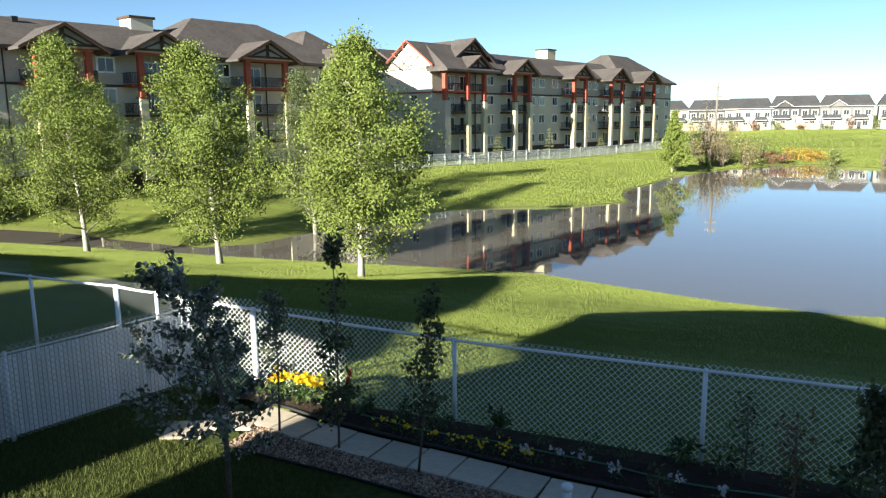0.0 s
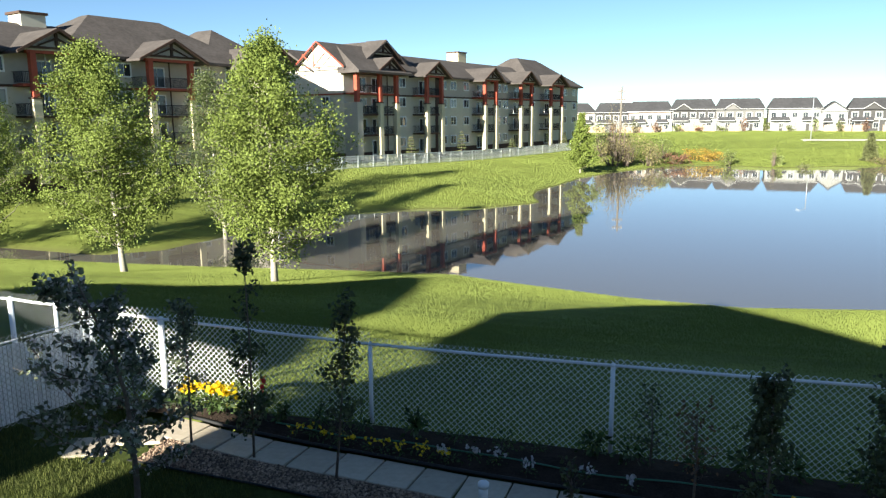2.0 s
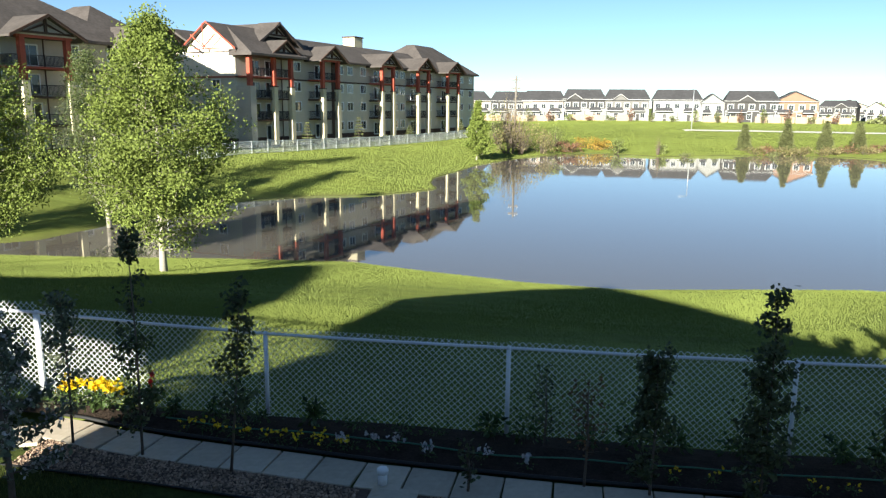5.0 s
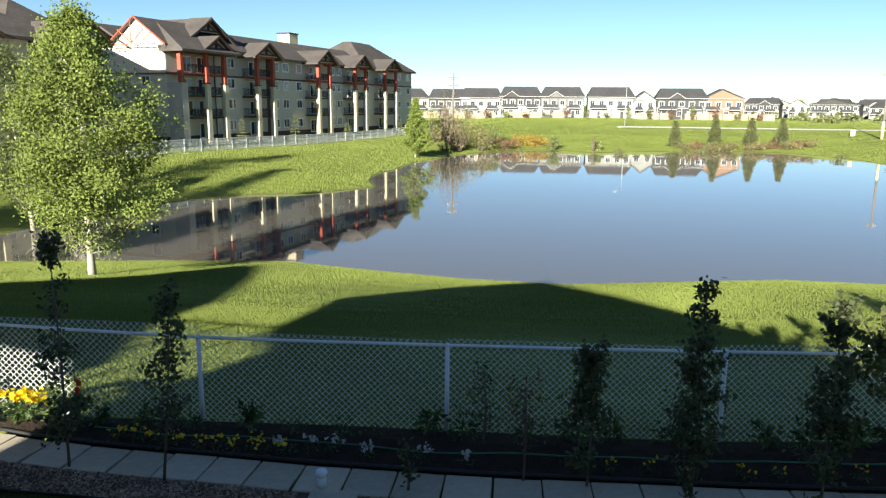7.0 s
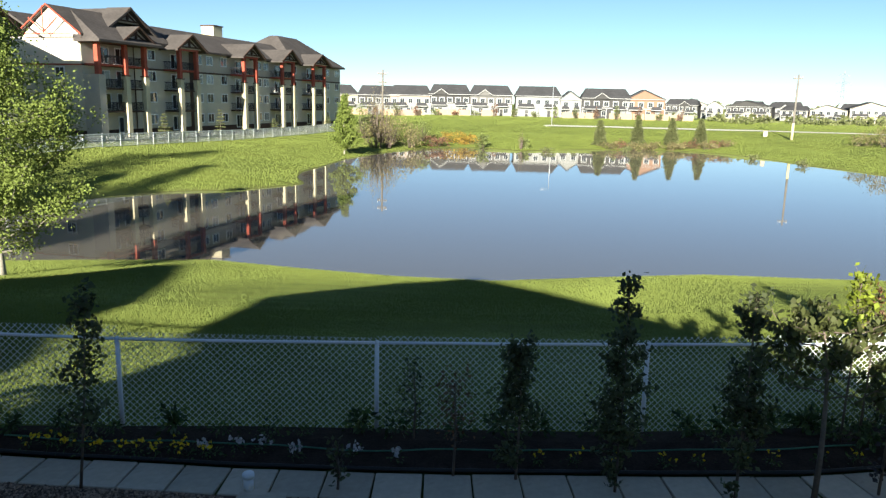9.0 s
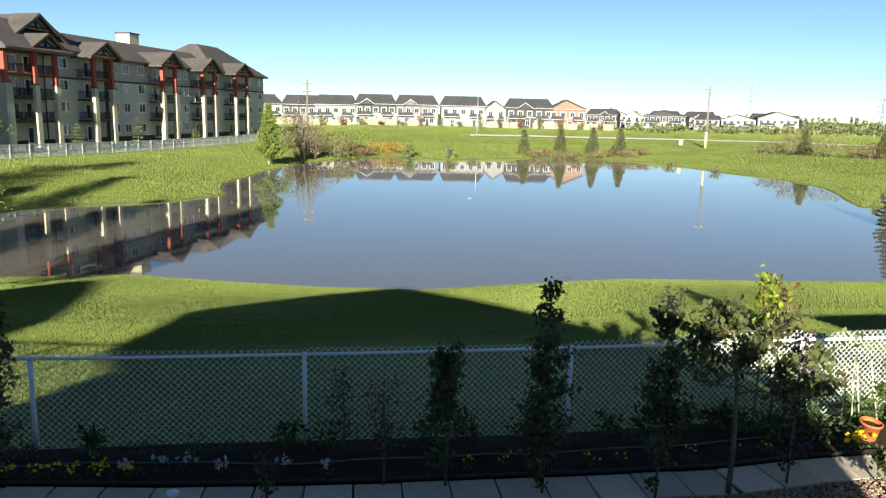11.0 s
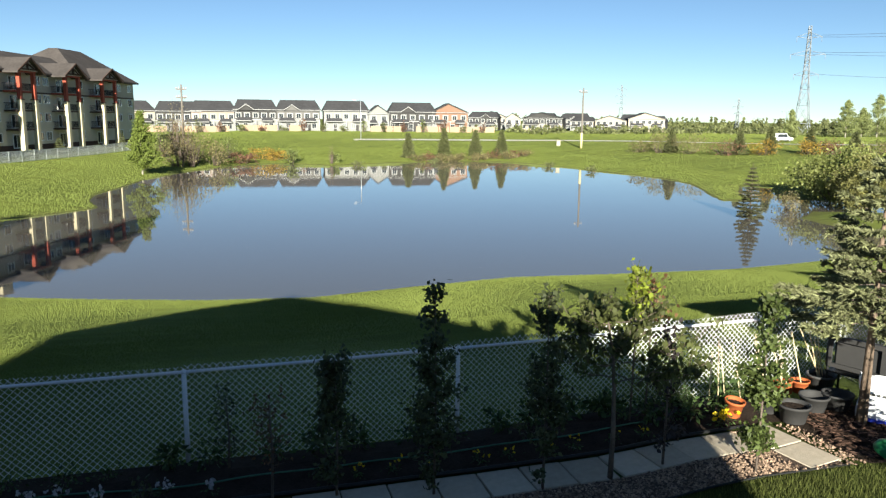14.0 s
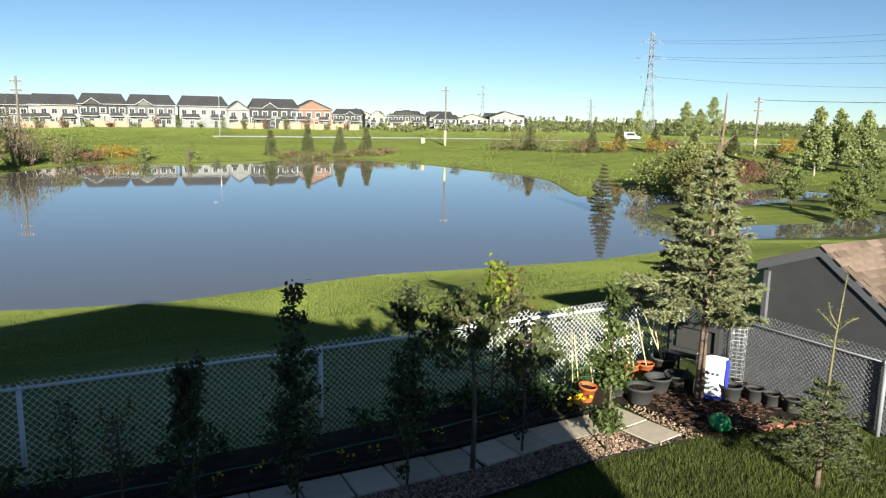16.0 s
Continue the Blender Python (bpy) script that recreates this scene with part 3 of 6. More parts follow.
def balcony_bay(parent, x0, x1, out=2.0, gable=True, wall_y=0.0):
    """Two tall columns, cream below and red above, with balconies between them and a gable over."""
    y = wall_y - out
    w = 0.36
    for x in (x0, x1):
        c = part("column", boxes((x - w, y - w, FLOORS[0] - 0.3, x + w, y + w, 6.5)), CREAM, parent, "cream stucco column")
        part("upper_post", boxes((x - w * 0.72, y - w * 0.72, 6.5, x + w * 0.72, y + w * 0.72, EAVE - 0.1)), RED, c, "red timber post")
        part("column_cap", boxes((x - w - 0.06, y - w - 0.06, 6.42, x + w + 0.06, y + w + 0.06, 6.56)), BROWN, c)
    for k, z in enumerate(FLOORS[1:]):
        b = part("balcony_floor", boxes((x0 - 0.9, y + 0.1, z - 0.22, x1 + 0.9, wall_y, z)), RED if k == 2 else BROWN, parent)
        rows = [(x0 - 0.85, y + 0.18, z + 1.0, x1 + 0.85, y + 0.24, z + 1.06), (x0 - 0.85, y + 0.18, z + 0.08, x1 + 0.85, y + 0.24, z + 0.13)]
        rows += [(q, y + 0.19, z + 0.13, q + 0.03, y + 0.23, z + 1.0) for q in np.arange(x0 - 0.85, x1 + 0.85, 0.14)]
        for q in (x0 - 0.86, x1 + 0.82):
            rows += [(q, y + 0.24, z + 1.0, q + 0.05, wall_y, z + 1.06)] + [(q, yy, z + 0.1, q + 0.04, yy + 0.03, z + 1.0) for yy in np.arange(y + 0.3, wall_y - 0.1, 0.16)]
        part("railing", boxes(*rows), IRON, b)
    part("cross_beam", boxes((x0 - 0.5, y - 0.2, EAVE - 0.35, x1 + 0.5, y + 0.2, EAVE - 0.05)), RED, parent)
    for z in FLOORS:
        window(parent, Matrix.Translation(((x0 + x1) / 2 - 0.3, wall_y - 0.02, z + 0.08)), 1.9, 2.1)
    if gable:
        timber_gable(parent, (x0 + x1) / 2, y - 0.3, (x1 - x0) / 2 + 1.25, EAVE, EAVE + 1.9, 7.0)


def apartment(name, label, m, x0, x1, bays, win, depth=15.0, wide=(1.7, 1.45)):
    """Four storeys of stucco with a taupe top floor, brown string course, windows and balcony bays."""
    b = thing(name, label, "apartment building", "apartment buildings", m=m)
    part("wall", boxes((x0, 0, FLOORS[0] - 1.2, x1, depth, 7.6)), BEIGE, b, "beige stucco lower wall")
    part("plinth", boxes((x0 - 0.04, -0.04, FLOORS[0] - 1.2, x1 + 0.04, depth + 0.04, FLOORS[0] + 0.55)), BROWN, b)
    part("upper_wall", boxes((x0, 0.0, 7.6, x1, depth, EAVE + 0.1)), TAUPE, b, "taupe stucco top storey")
    part("string_course", boxes((x0 - 0.08, -0.08, 7.5, x1 + 0.08, depth + 0.08, 7.72)), BROWN, b)
    part("fascia", boxes((x0 - 0.75, -0.78, EAVE - 0.22, x1 + 0.75, -0.70, EAVE + 0.02)), BROWN, b)
    for i, x in enumerate(win):
        for k, z in enumerate(FLOORS):
            window(b, Matrix.Translation((x, -0.02, z + 1.0)), *wide, glass=BLIND if (i * 3 + k * 2) % 5 == 0 else GLASS)
    for x in np.arange(x0 + 9, x1 - 4, 13.0):
        part("downpipe", boxes((x, -0.10, FLOORS[0], x + 0.1, -0.01, EAVE)), WHITE if x % 2 < 1 else BROWN, b)
    for a, c in bays:
        balcony_bay(b, a, c)
    return b


def foot(p):
    return -p * NX, -9.3 - p * NY


UX, UY = math.sin(radians(20)), math.cos(radians(20))
NX, NY = math.cos(radians(20)), -math.sin(radians(20))
ox, oy = foot(67)
B = apartment("apartment_building", "four-storey beige apartment building with red balcony posts", pose(ox, oy, 0, 0, 0, 70), 74.0, 147.5,
              [(79.0, 82.6), (89.9, 93.7), (106.4, 110.0), (118.8, 122.8), (130.8, 135.6)], [86.5, 97.2, 99.9, 103.7, 114.2, 116.6, 127.0, 141.2, 145.6])
# roofs of the first building
bm = bmesh.new()
slope_roof(bm, [(-0.8, EAVE), (6.6, 14.15), (15.8, EAVE)], 82, 131)
part("roof", done(bm), SHINGLE, B, "dark brown shingle main roof")
part("corner_roof", done(hip_roof(bmesh.new(), 125.5, 148.4, -0.8, 15.8, EAVE, 16.1, 7.5, 7.5)), SHINGLE, B, "dark hipped corner roof")
bm = bmesh.new()
slope_roof(bm, [(-0.8, EAVE + 0.4), (3.95, 14.5), (8.7, EAVE + 0.4)], 73.3, 90)
part("end_roof", done(bm), SHINGLE, B, "gabled end roof with red edges")
bm = bmesh.new()
slope_roof(bm, [(76.4, EAVE), (83.6, 15.2), (90.8, EAVE)], 0.3, 15, along="y")
part("cross_roof", done(bm), SHINGLE, B, "steep cross gable roof")
bm = bmesh.new()
slope_roof(bm, [(5.0, EAVE), (10.5, 13.9), (16, EAVE)], 73.6, 90)
part("rear_roof", done(bm), SHINGLE, B)
bm = bmesh.new()
ring = [(73.2, -3.4, EAVE - 0.2), (84.6, -3.4, EAVE - 0.2), (84.6, 3.9, 14.25), (76.8, 3.9, 14.40), (73.2, 0.3, EAVE - 0.2), (84.6, 0.3, EAVE - 0.2)]
up = [bm.verts.new(v) for v in ring]
low = [bm.verts.new((x, y, z - 0.28)) for x, y, z in ring]
for f in ((up[0], up[1], up[2], up[3]), (up[0], up[3], up[4]), (up[4], up[3], up[2], up[5]), (up[1], up[5], up[2]), (low[0], low[4], low[5], low[1]), (up[0], up[4], low[4], low[0]), (up[1], up[0], low[0], low[1]), (up[5], up[1], low[1], low[5]), (up[4], up[5], low[5], low[4])):
    bm.faces.new(f)
for v in low[2:4]:
    bm.verts.remove(v)
part("porch_roof", done(bm), SHINGLE, B, "long sloping porch roof over the corner balconies")
timber_gable(B, 83.6, 1.1, 2.6, 13.4, 15.3, 3)
bm = bmesh.new()
prism(bm, [(y, z) for y, z in ((-0.05, EAVE - 0.3), (8.05, EAVE - 0.3), (8.05, EAVE + 0.3), (3.95, 14.2), (-0.05, EAVE + 0.3))], 0, 0.2)
part("end_gable", bm, PALE, B, "pale stucco gable end", m=pose(73.93, 0, 0, 0, 0, 90))
part("end_wall", boxes((73.9, 0.06, 7.6, 73.98, 14.9, EAVE - 0.2)), PALE, B, "pale stucco end wall")
bm = bmesh.new()
for s in (-1, 1):
    prism(bm, [(3.95 + s * 4.75, EAVE + 0.26), (3.95 + s * 4.75, EAVE + 0.46), (3.95, 14.56), (3.95, 14.36)], -0.05, 0.05)
box(bm, 0.1, 0.55, EAVE + 0.30, 7.8, 0.64, EAVE + 0.42)
box(bm, 3.90, 0.55, EAVE + 0.4, 4.0, 0.63, 14.2)
for s in (-1, 1):
    prism(bm, [(3.95 + s * 2.0, EAVE + 2.2), (3.95 + s * 2.15, EAVE + 2.1), (3.95, EAVE + 0.45), (3.95, EAVE + 0.58)], 0.55, 0.62)
part("end_truss", bm, RED, B, "thin red timber truss", m=pose(73.2, 0, 0, 0, 0, 90))
part("end_course", boxes((73.84, 0.0, 7.5, 73.92, 15, 7.68)), RED, B)
for z in FLOORS[:3]:
    window(B, pose(73.88, 3.2, z + 1.0, 0, 0, -90), 1.5, 1.4)
part("porch_beam", boxes((73.6, -2.25, EAVE - 0.45, 83.0, -1.9, EAVE - 0.1)), RED, B)
part("corner_post", boxes((74.05, -2.25, 6.5, 74.6, -1.7, EAVE - 0.2)), RED, B)
part("corner_column", boxes((74.0, -2.3, FLOORS[0] - 0.3, 75.1, 0.0, 6.5)), TAUPE, B)
# flat dark strip on the wall, painted for the shade of a recess
part("recess_strip", boxes((94.9, -0.09, FLOORS[0], 95.9, -0.01, EAVE)), BROWN, B)
for z in FLOORS[1:]:
    c = part("corner_balcony", boxes((74.3, -1.95, z - 0.22, 79.0, 0, z)), RED if z > 7 else BROWN, B)
    part("railing", boxes(*([(74.4, -1.92, z + 1.0, 79.0, -1.86, z + 1.06)] + [(q, -1.91, z, q + 0.03, -1.87, z + 1.0) for q in np.arange(74.4, 79, 0.15)])), IRON, c)
    window(B, Matrix.Translation((77.6, -0.02, z + 0.08)), 1.8, 2.1)
ch = part("chimney", boxes((112.0, 7, 12.5, 114.6, 9.4, 15.8)), CREAM, B, "cream boxed chimney")
part("chimney_cap", boxes((111.85, 6.85, 15.8, 114.75, 9.55, 16.0)), BROWN, ch)
for x in (96.2, 110.8):
    part("roof_flashing", boxes((x, -0.6, 0, x + 0.14, 4.4, 0.06)), WHITE, B, m=Matrix.Translation((0, 0, EAVE + 0.22)) @ Matrix.Rotation(math.atan2(3.45, 7.4), 4, "X"))

# the second building, behind the poplars
ox, oy = foot(69)
A = apartment("apartment_building", "long four-storey beige apartment building behind the poplars", pose(ox, oy, -0.2, 0, 0, 70), -12.0, 59.8,
              [(25.0, 29.2), (33.9, 38.1), (45.4, 50.2), (8.0, 12.0), (-6, -2)], [18.0, 21.0, 31.6, 41.5, 43.8, 52.2, 57.2, 4.0])
bm = bmesh.new()
slope_roof(bm, [(-0.8, EAVE), (7.0, 13.9), (15.8, EAVE)], -13, 48)
part("roof", done(bm), SHINGLE, A, "dark brown shingle main roof")
part("corner_roof", done(hip_roof(bmesh.new(), 37.0, 60.6, -0.8, 15.8, EAVE, 15.4, 7.6, 7.6)), SHINGLE, A, "dark hipped corner roof")
part("side_roof", done(hip_roof(bmesh.new(), 54.0, 65.5, 0.2, 15, EAVE + 0.2, 15.2, 6.0, 6.0)), SHINGLE, A)
part("side_wall", boxes((59.7, 1.0, -1.9, 64.6, 15, EAVE + 0.1)), BEIGE, A)
part("left_roof", done(hip_roof(bmesh.new(), 8.0, 31, -0.8, 15.8, EAVE, 14.0, 7.6, 7.0)), SHINGLE, A)
# the wing's forward reach is added so its shadow covers the first building's corner
for z in FLOORS:
    window(A, pose(61.22, -2.0, z + 1.0, 0, 0, 90), 1.2, 1.4)
part("end_wing", boxes((57.6, -5.0, -1.9, 61.2, 12, EAVE + 0.1)), TAUPE, A, "taupe stucco end wing drawn forward to shade the next building")
timber_gable(A, 59.4, -5.1, 2.4, EAVE, EAVE + 2.0, 9.0)
for z in FLOORS:
    window(A, Matrix.Translation((59.4, -5.02, z + 1.0)), 1.5, 1.4)
ch = part("chimney", boxes((37.4, 6.2, 12.0, 39.8, 8.6, 14.75)), BEIGE, A, "beige boxed chimney")
part("chimney_cap", boxes((37.2, 6.0, 14.75, 40.0, 8.8, 14.98)), BROWN, ch)
for x in (-6, 3, 16, 26, 44):
    part("roof_vent", boxes((x, 5.4, 13.1, x + 0.5, 5.9, 13.8)), IRON, A)

# fence in front of the apartments
FENCEW = material("pale_fence_panel", (0.62, 0.62, 0.60), rough=0.6, spread=0.06, scale=3.0)
fb = thing("apartment_fence", "low white metal fence in front of the apartments", "fence")
ox, oy = foot(61)
pts = [(ox + UX * s, oy + UY * s) for s in np.arange(46, 132, 2.95)]
gz = ground_height(np.array([p[0] for p in pts]), np.array([p[1] for p in pts]))
post_me = shared("fence_post", lambda: boxes((-0.038, -0.038, -0.3, 0.038, 0.038, 1.60)), WHITE)
for (x, y), z in zip(pts, gz):
    place("post", post_me, fb, pose(x, y, float(z), 0, 0, 70))
for (xa, ya), (xb, yb), za, zb in zip(pts, pts[1:], gz, gz[1:]):
    bm = bmesh.new()
    d = Vector((xb - xa, yb - ya, float(zb - za)))
    L = d.length
    rows = [(0, -0.03, 1.46, L, 0.03, 1.57), (0, -0.03, 0.12, L, 0.03, 0.18), (0, -0.03, 0.8, L, 0.03, 0.84)] + [(q, -0.01, 0.18, q + 0.045, 0.01, 1.48) for q in np.arange(0.08, L - 0.05, 0.12)]
    part("fence_panel", boxes(*rows), FENCEW, fb, m=Matrix.Translation((xa, ya, float(za))) @ d.to_track_quat("X", "Z").to_matrix().to_4x4())["kind"] = "stuff"


# ---- trees and plants ----
def leaf_material(name, rgb, spread=0.3, translucent=0.35, rough=0.55):
    return material(name, rgb, rough=rough, spread=spread, scale=0.6, per="island", spec=0.35, translucent=translucent)


POPLAR = leaf_material("poplar_leaf", (0.150, 0.188, 0.036), 0.14, 0.2, 0.8)
SAPLING = leaf_material("sapling_leaf", (0.080, 0.094, 0.040), 0.35)
MAPLE = leaf_material("maple_leaf", (0.100, 0.112, 0.036), 0.35)
LIME = leaf_material("young_leaf", (0.22, 0.26, 0.03), 0.3)
RUSTY = leaf_material("rusty_leaf", (0.16, 0.085, 0.04), 0.35)
PLUM = leaf_material("apple_leaf", (0.160, 0.178, 0.112), 0.35)
BLOSSOM = leaf_material("pale_blossom", (0.55, 0.52, 0.50), 0.2, 0.2)
WOODS = leaf_material("far_leaf", (0.19, 0.22, 0.07), 0.35)
OLIVE = leaf_material("olive_scrub", (0.22, 0.185, 0.085), 0.35)
GOLD = leaf_material("golden_shrub", (0.36, 0.235, 0.045), 0.3)
REDBUSH = leaf_material("dogwood_stems", (0.20, 0.105, 0.065), 0.35)
BLUE = leaf_material("spruce_needles", (0.215, 0.222, 0.105), 0.30, 0.1, 0.75)
DARKSPRUCE = leaf_material("dark_spruce_needles", (0.125, 0.135, 0.052), 0.3, 0.1, 0.75)


def leaves(name, centres, size, mat, parent, seed=0, aspect=0.75, label="", droop=0.0):
    """Leaf-shaped quads at the centres, turned at random; size: (least, most)."""
    r = np.random.default_rng(seed)
    n = len(centres)
    d = r.normal(size=(n, 3))
    d[:, 2] -= droop
    d /= np.linalg.norm(d, axis=1)[:, None]
    e = np.cross(d, r.normal(size=(n, 3)))
    e /= np.linalg.norm(e, axis=1)[:, None] + 1e-9
    s = r.uniform(*size, (n, 1))
    c = np.asarray(centres)
    V = np.stack([c - d * s * 0.5, c + e * s * 0.5 * aspect - d * s * 0.08, c + d * s * 0.5, c - e * s * 0.5 * aspect - d * s * 0.08], 1).reshape(-1, 3)
    return arrays(name, V, np.arange(4 * n).reshape(-1, 4), mat, parent, label)


def rods(bm, lines, sides=5):
    for pts, r0, r1 in lines:
        k = len(pts)
        tube(bm, pts, [r0 + (r1 - r0) * i / (k - 1) for i in range(k)], sides)
    return bm


def bent(a, b, r, steps=4, sag=0.0):
    """Points from a to b with small bends."""
    a, b = np.array(a, float), np.array(b, float)
    L = np.linalg.norm(b - a)
    out = []
    for i in range(steps + 1):
        k = i / steps
        out.append(a + (b - a) * k + r.normal(size=3) * L * 0.035 * (0 < i < steps) + np.array([0, 0, -sag * L * 4 * k * (1 - k)]))
    return out


def poplar(name, label, x, y, height, profile, seed, dense=1.0, leaf=(0.080, 0.135), mat=None, bark=None, lean=(0, 0), group="poplars by the pond", trunk_r=None, first=0.09, limbs=54, z=None):
    """A tapered trunk, upswept limbs with twigs and thousands of leaves. profile: crown half-width at rising shares of the height."""
    r = np.random.default_rng(seed)
    z = float(ground_height(x, y)) if z is None else z
    t = thing(name, label, "tree", group, m=Matrix.Translation((x, y, z - 0.05)))
    R = trunk_r or height * 0.0125
    ks = np.linspace(0, 1, 9)
    stem = [np.array([lean[0] * k + math.sin(k * 5 + seed) * 0.012 * height * k, lean[1] * k + math.cos(k * 4 + seed) * 0.010 * height * k, height * k]) for k in ks]
    bm = bmesh.new()
    tube(bm, stem, [R * (1.35 if i == 0 else (1 - 0.93 * k)) for i, k in enumerate(ks)], 10)
    part("trunk", bm, bark or BARK, t)
    at = lambda k: np.array([np.interp(k, ks, [s[j] for s in stem]) for j in range(3)])
    half = lambda k: np.interp(k, np.linspace(0, 1, len(profile)), profile)
    bm = bmesh.new()
    lines, clumps = [], []
    for i in range(limbs):
        k0 = first + (0.95 - first) * (i / limbs) ** 1.05
        az = i * 2.399 + r.uniform(-0.4, 0.4)
        rise = r.uniform(0.10, 0.20)
        k1 = min(1.0, k0 + rise * (1 - k0) + 0.05)
        w = half(k1) * r.uniform(0.60, 1.16)
        a = at(k0)
        b = at(k1) * [1, 1, 0] + [w * math.cos(az), w * math.sin(az), height * k1 + r.uniform(-0.2, 0.3) * w * 0.3]
        pts = bent(a, b, r, 4, 0.05)
        r0 = R * (1 - k0) * 0.42 + 0.004
        lines.append((pts, r0, 0.004 + r0 * 0.12))
        for j in range(int(4 + 5 * w / max(profile))):
            q = r.uniform(0.28, 1.0)
            base = np.array([np.interp(q * 4, range(5), [p[m] for p in pts]) for m in range(3)])
            tip = base + np.array([r.normal() * 0.20, r.normal() * 0.20, r.uniform(-0.10, 0.22)]) * w * 0.9
            lines.append(([base, (base + tip) / 2 + r.normal(size=3) * 0.02, tip], r0 * 0.3, 0.003))
            clumps += [tip, (base + tip) / 2]
        clumps.append(b)
    rods(bm, lines, 4)
    part("branchwork", bm, bark or LIMBBARK, t)["kind"] = "stuff"
    clumps = np.array(clumps)
    per = int(28 * dense)
    c = np.repeat(clumps, per, axis=0)
    spread = height * 0.025
    c = c + r.normal(size=c.shape) * [spread, spread, spread * 0.85]
    leaves("crown", c, leaf, mat or POPLAR, t, seed, droop=0.4)
    return t


CROWN = (0.9, 2.0, 2.7, 3.1, 3.2, 3.1, 2.8, 2.4, 1.9, 1.2, 0.3)
poplar("poplar_tree", "tall green poplar with pale trunk on the bank", -15.54, 19.92, 10.7, CROWN, 11, 2.4)
poplar("poplar_tree", "broad leafy green poplar with pale leaning trunk", -24.81, 21.71, 11.3, [w * 1.02 for w in CROWN], 12, 2.4, lean=(-1.4, 0.4))
poplar("poplar_tree", "slender green poplar with leaning white trunk", -36.36, 23.87, 12.6, [w * 1.0 for w in CROWN], 13, 2.3, lean=(-1.3, 0.2))
poplar("poplar_tree", "poplar standing on the far bank of the channel", -28.6, 37.6, 12.0, [w * 0.78 for w in CROWN], 14, 1.0, mat=leaf_material("dim_poplar_leaf", (0.105, 0.13, 0.04), 0.3), lean=(-1.0, 0))
# unseen tree, added so that its shadow falls on the far bank
poplar("poplar_tree", "leafy poplar added out of sight to shade the far bank", -33.6, 50.0, 12.2, [w * 1.05 for w in CROWN], 19, 1.0)
poplar("poplar_tree", "green poplar at the far end of the row", -45.5, 24.2, 9.4, [w * 1.0 for w in CROWN], 15, 1.1)
for i, (x, y, h) in enumerate(((-60, 24, 11.5), (-52, 40, 11.0))):
    poplar("poplar_tree", "green poplar farther along the channel", x, y, h, CROWN, 16 + i, 1.0)


def bush(name, label, x, y, w, h, mat, seed, n=900, leaf=(0.16, 0.32), z=None, group="shrubs round the pond", stems=True, bark=None):
    """A shrub of many stems with an uneven head of leaves."""
    r = np.random.default_rng(seed)
    z = float(ground_height(x, y)) if z is None else z
    t = thing(name, label, "shrub", group, m=Matrix.Translation((x, y, max(z, WATER - 0.3))))
    lines, clumps = [], []
    for i in range(16):
        az, q = r.uniform(0, 6.28), math.sqrt(r.uniform(0, 1))
        tip = np.array([math.cos(az) * q * w * 0.48, math.sin(az) * q * w * 0.48, h * (1 - 0.45 * q * q) * r.uniform(0.7, 1.05)])
        pts = bent((tip[0] * 0.25, tip[1] * 0.25, -0.1), tip, r, 3)
        lines.append((pts, 0.012 * h + 0.01, 0.004))
        clumps += [pts[2] + r.normal(size=3) * 0.08 * w, pts[3], (pts[1] + pts[2]) / 2 + r.normal(size=3) * 0.1 * w, pts[3] + r.normal(size=3) * 0.06 * w]
    part("branchwork", rods(bmesh.new(), lines, 4), bark or GREYBARK, t)["kind"] = "stuff"
    c = np.repeat(np.array(clumps), max(1, n // len(clumps)), axis=0)
    c = c + r.normal(size=c.shape) * [w * 0.09, w * 0.09, h * 0.09]
    c[:, 2] = np.abs(c[:, 2])
    leaves("foliage", c, leaf, mat, t, seed)
    return t


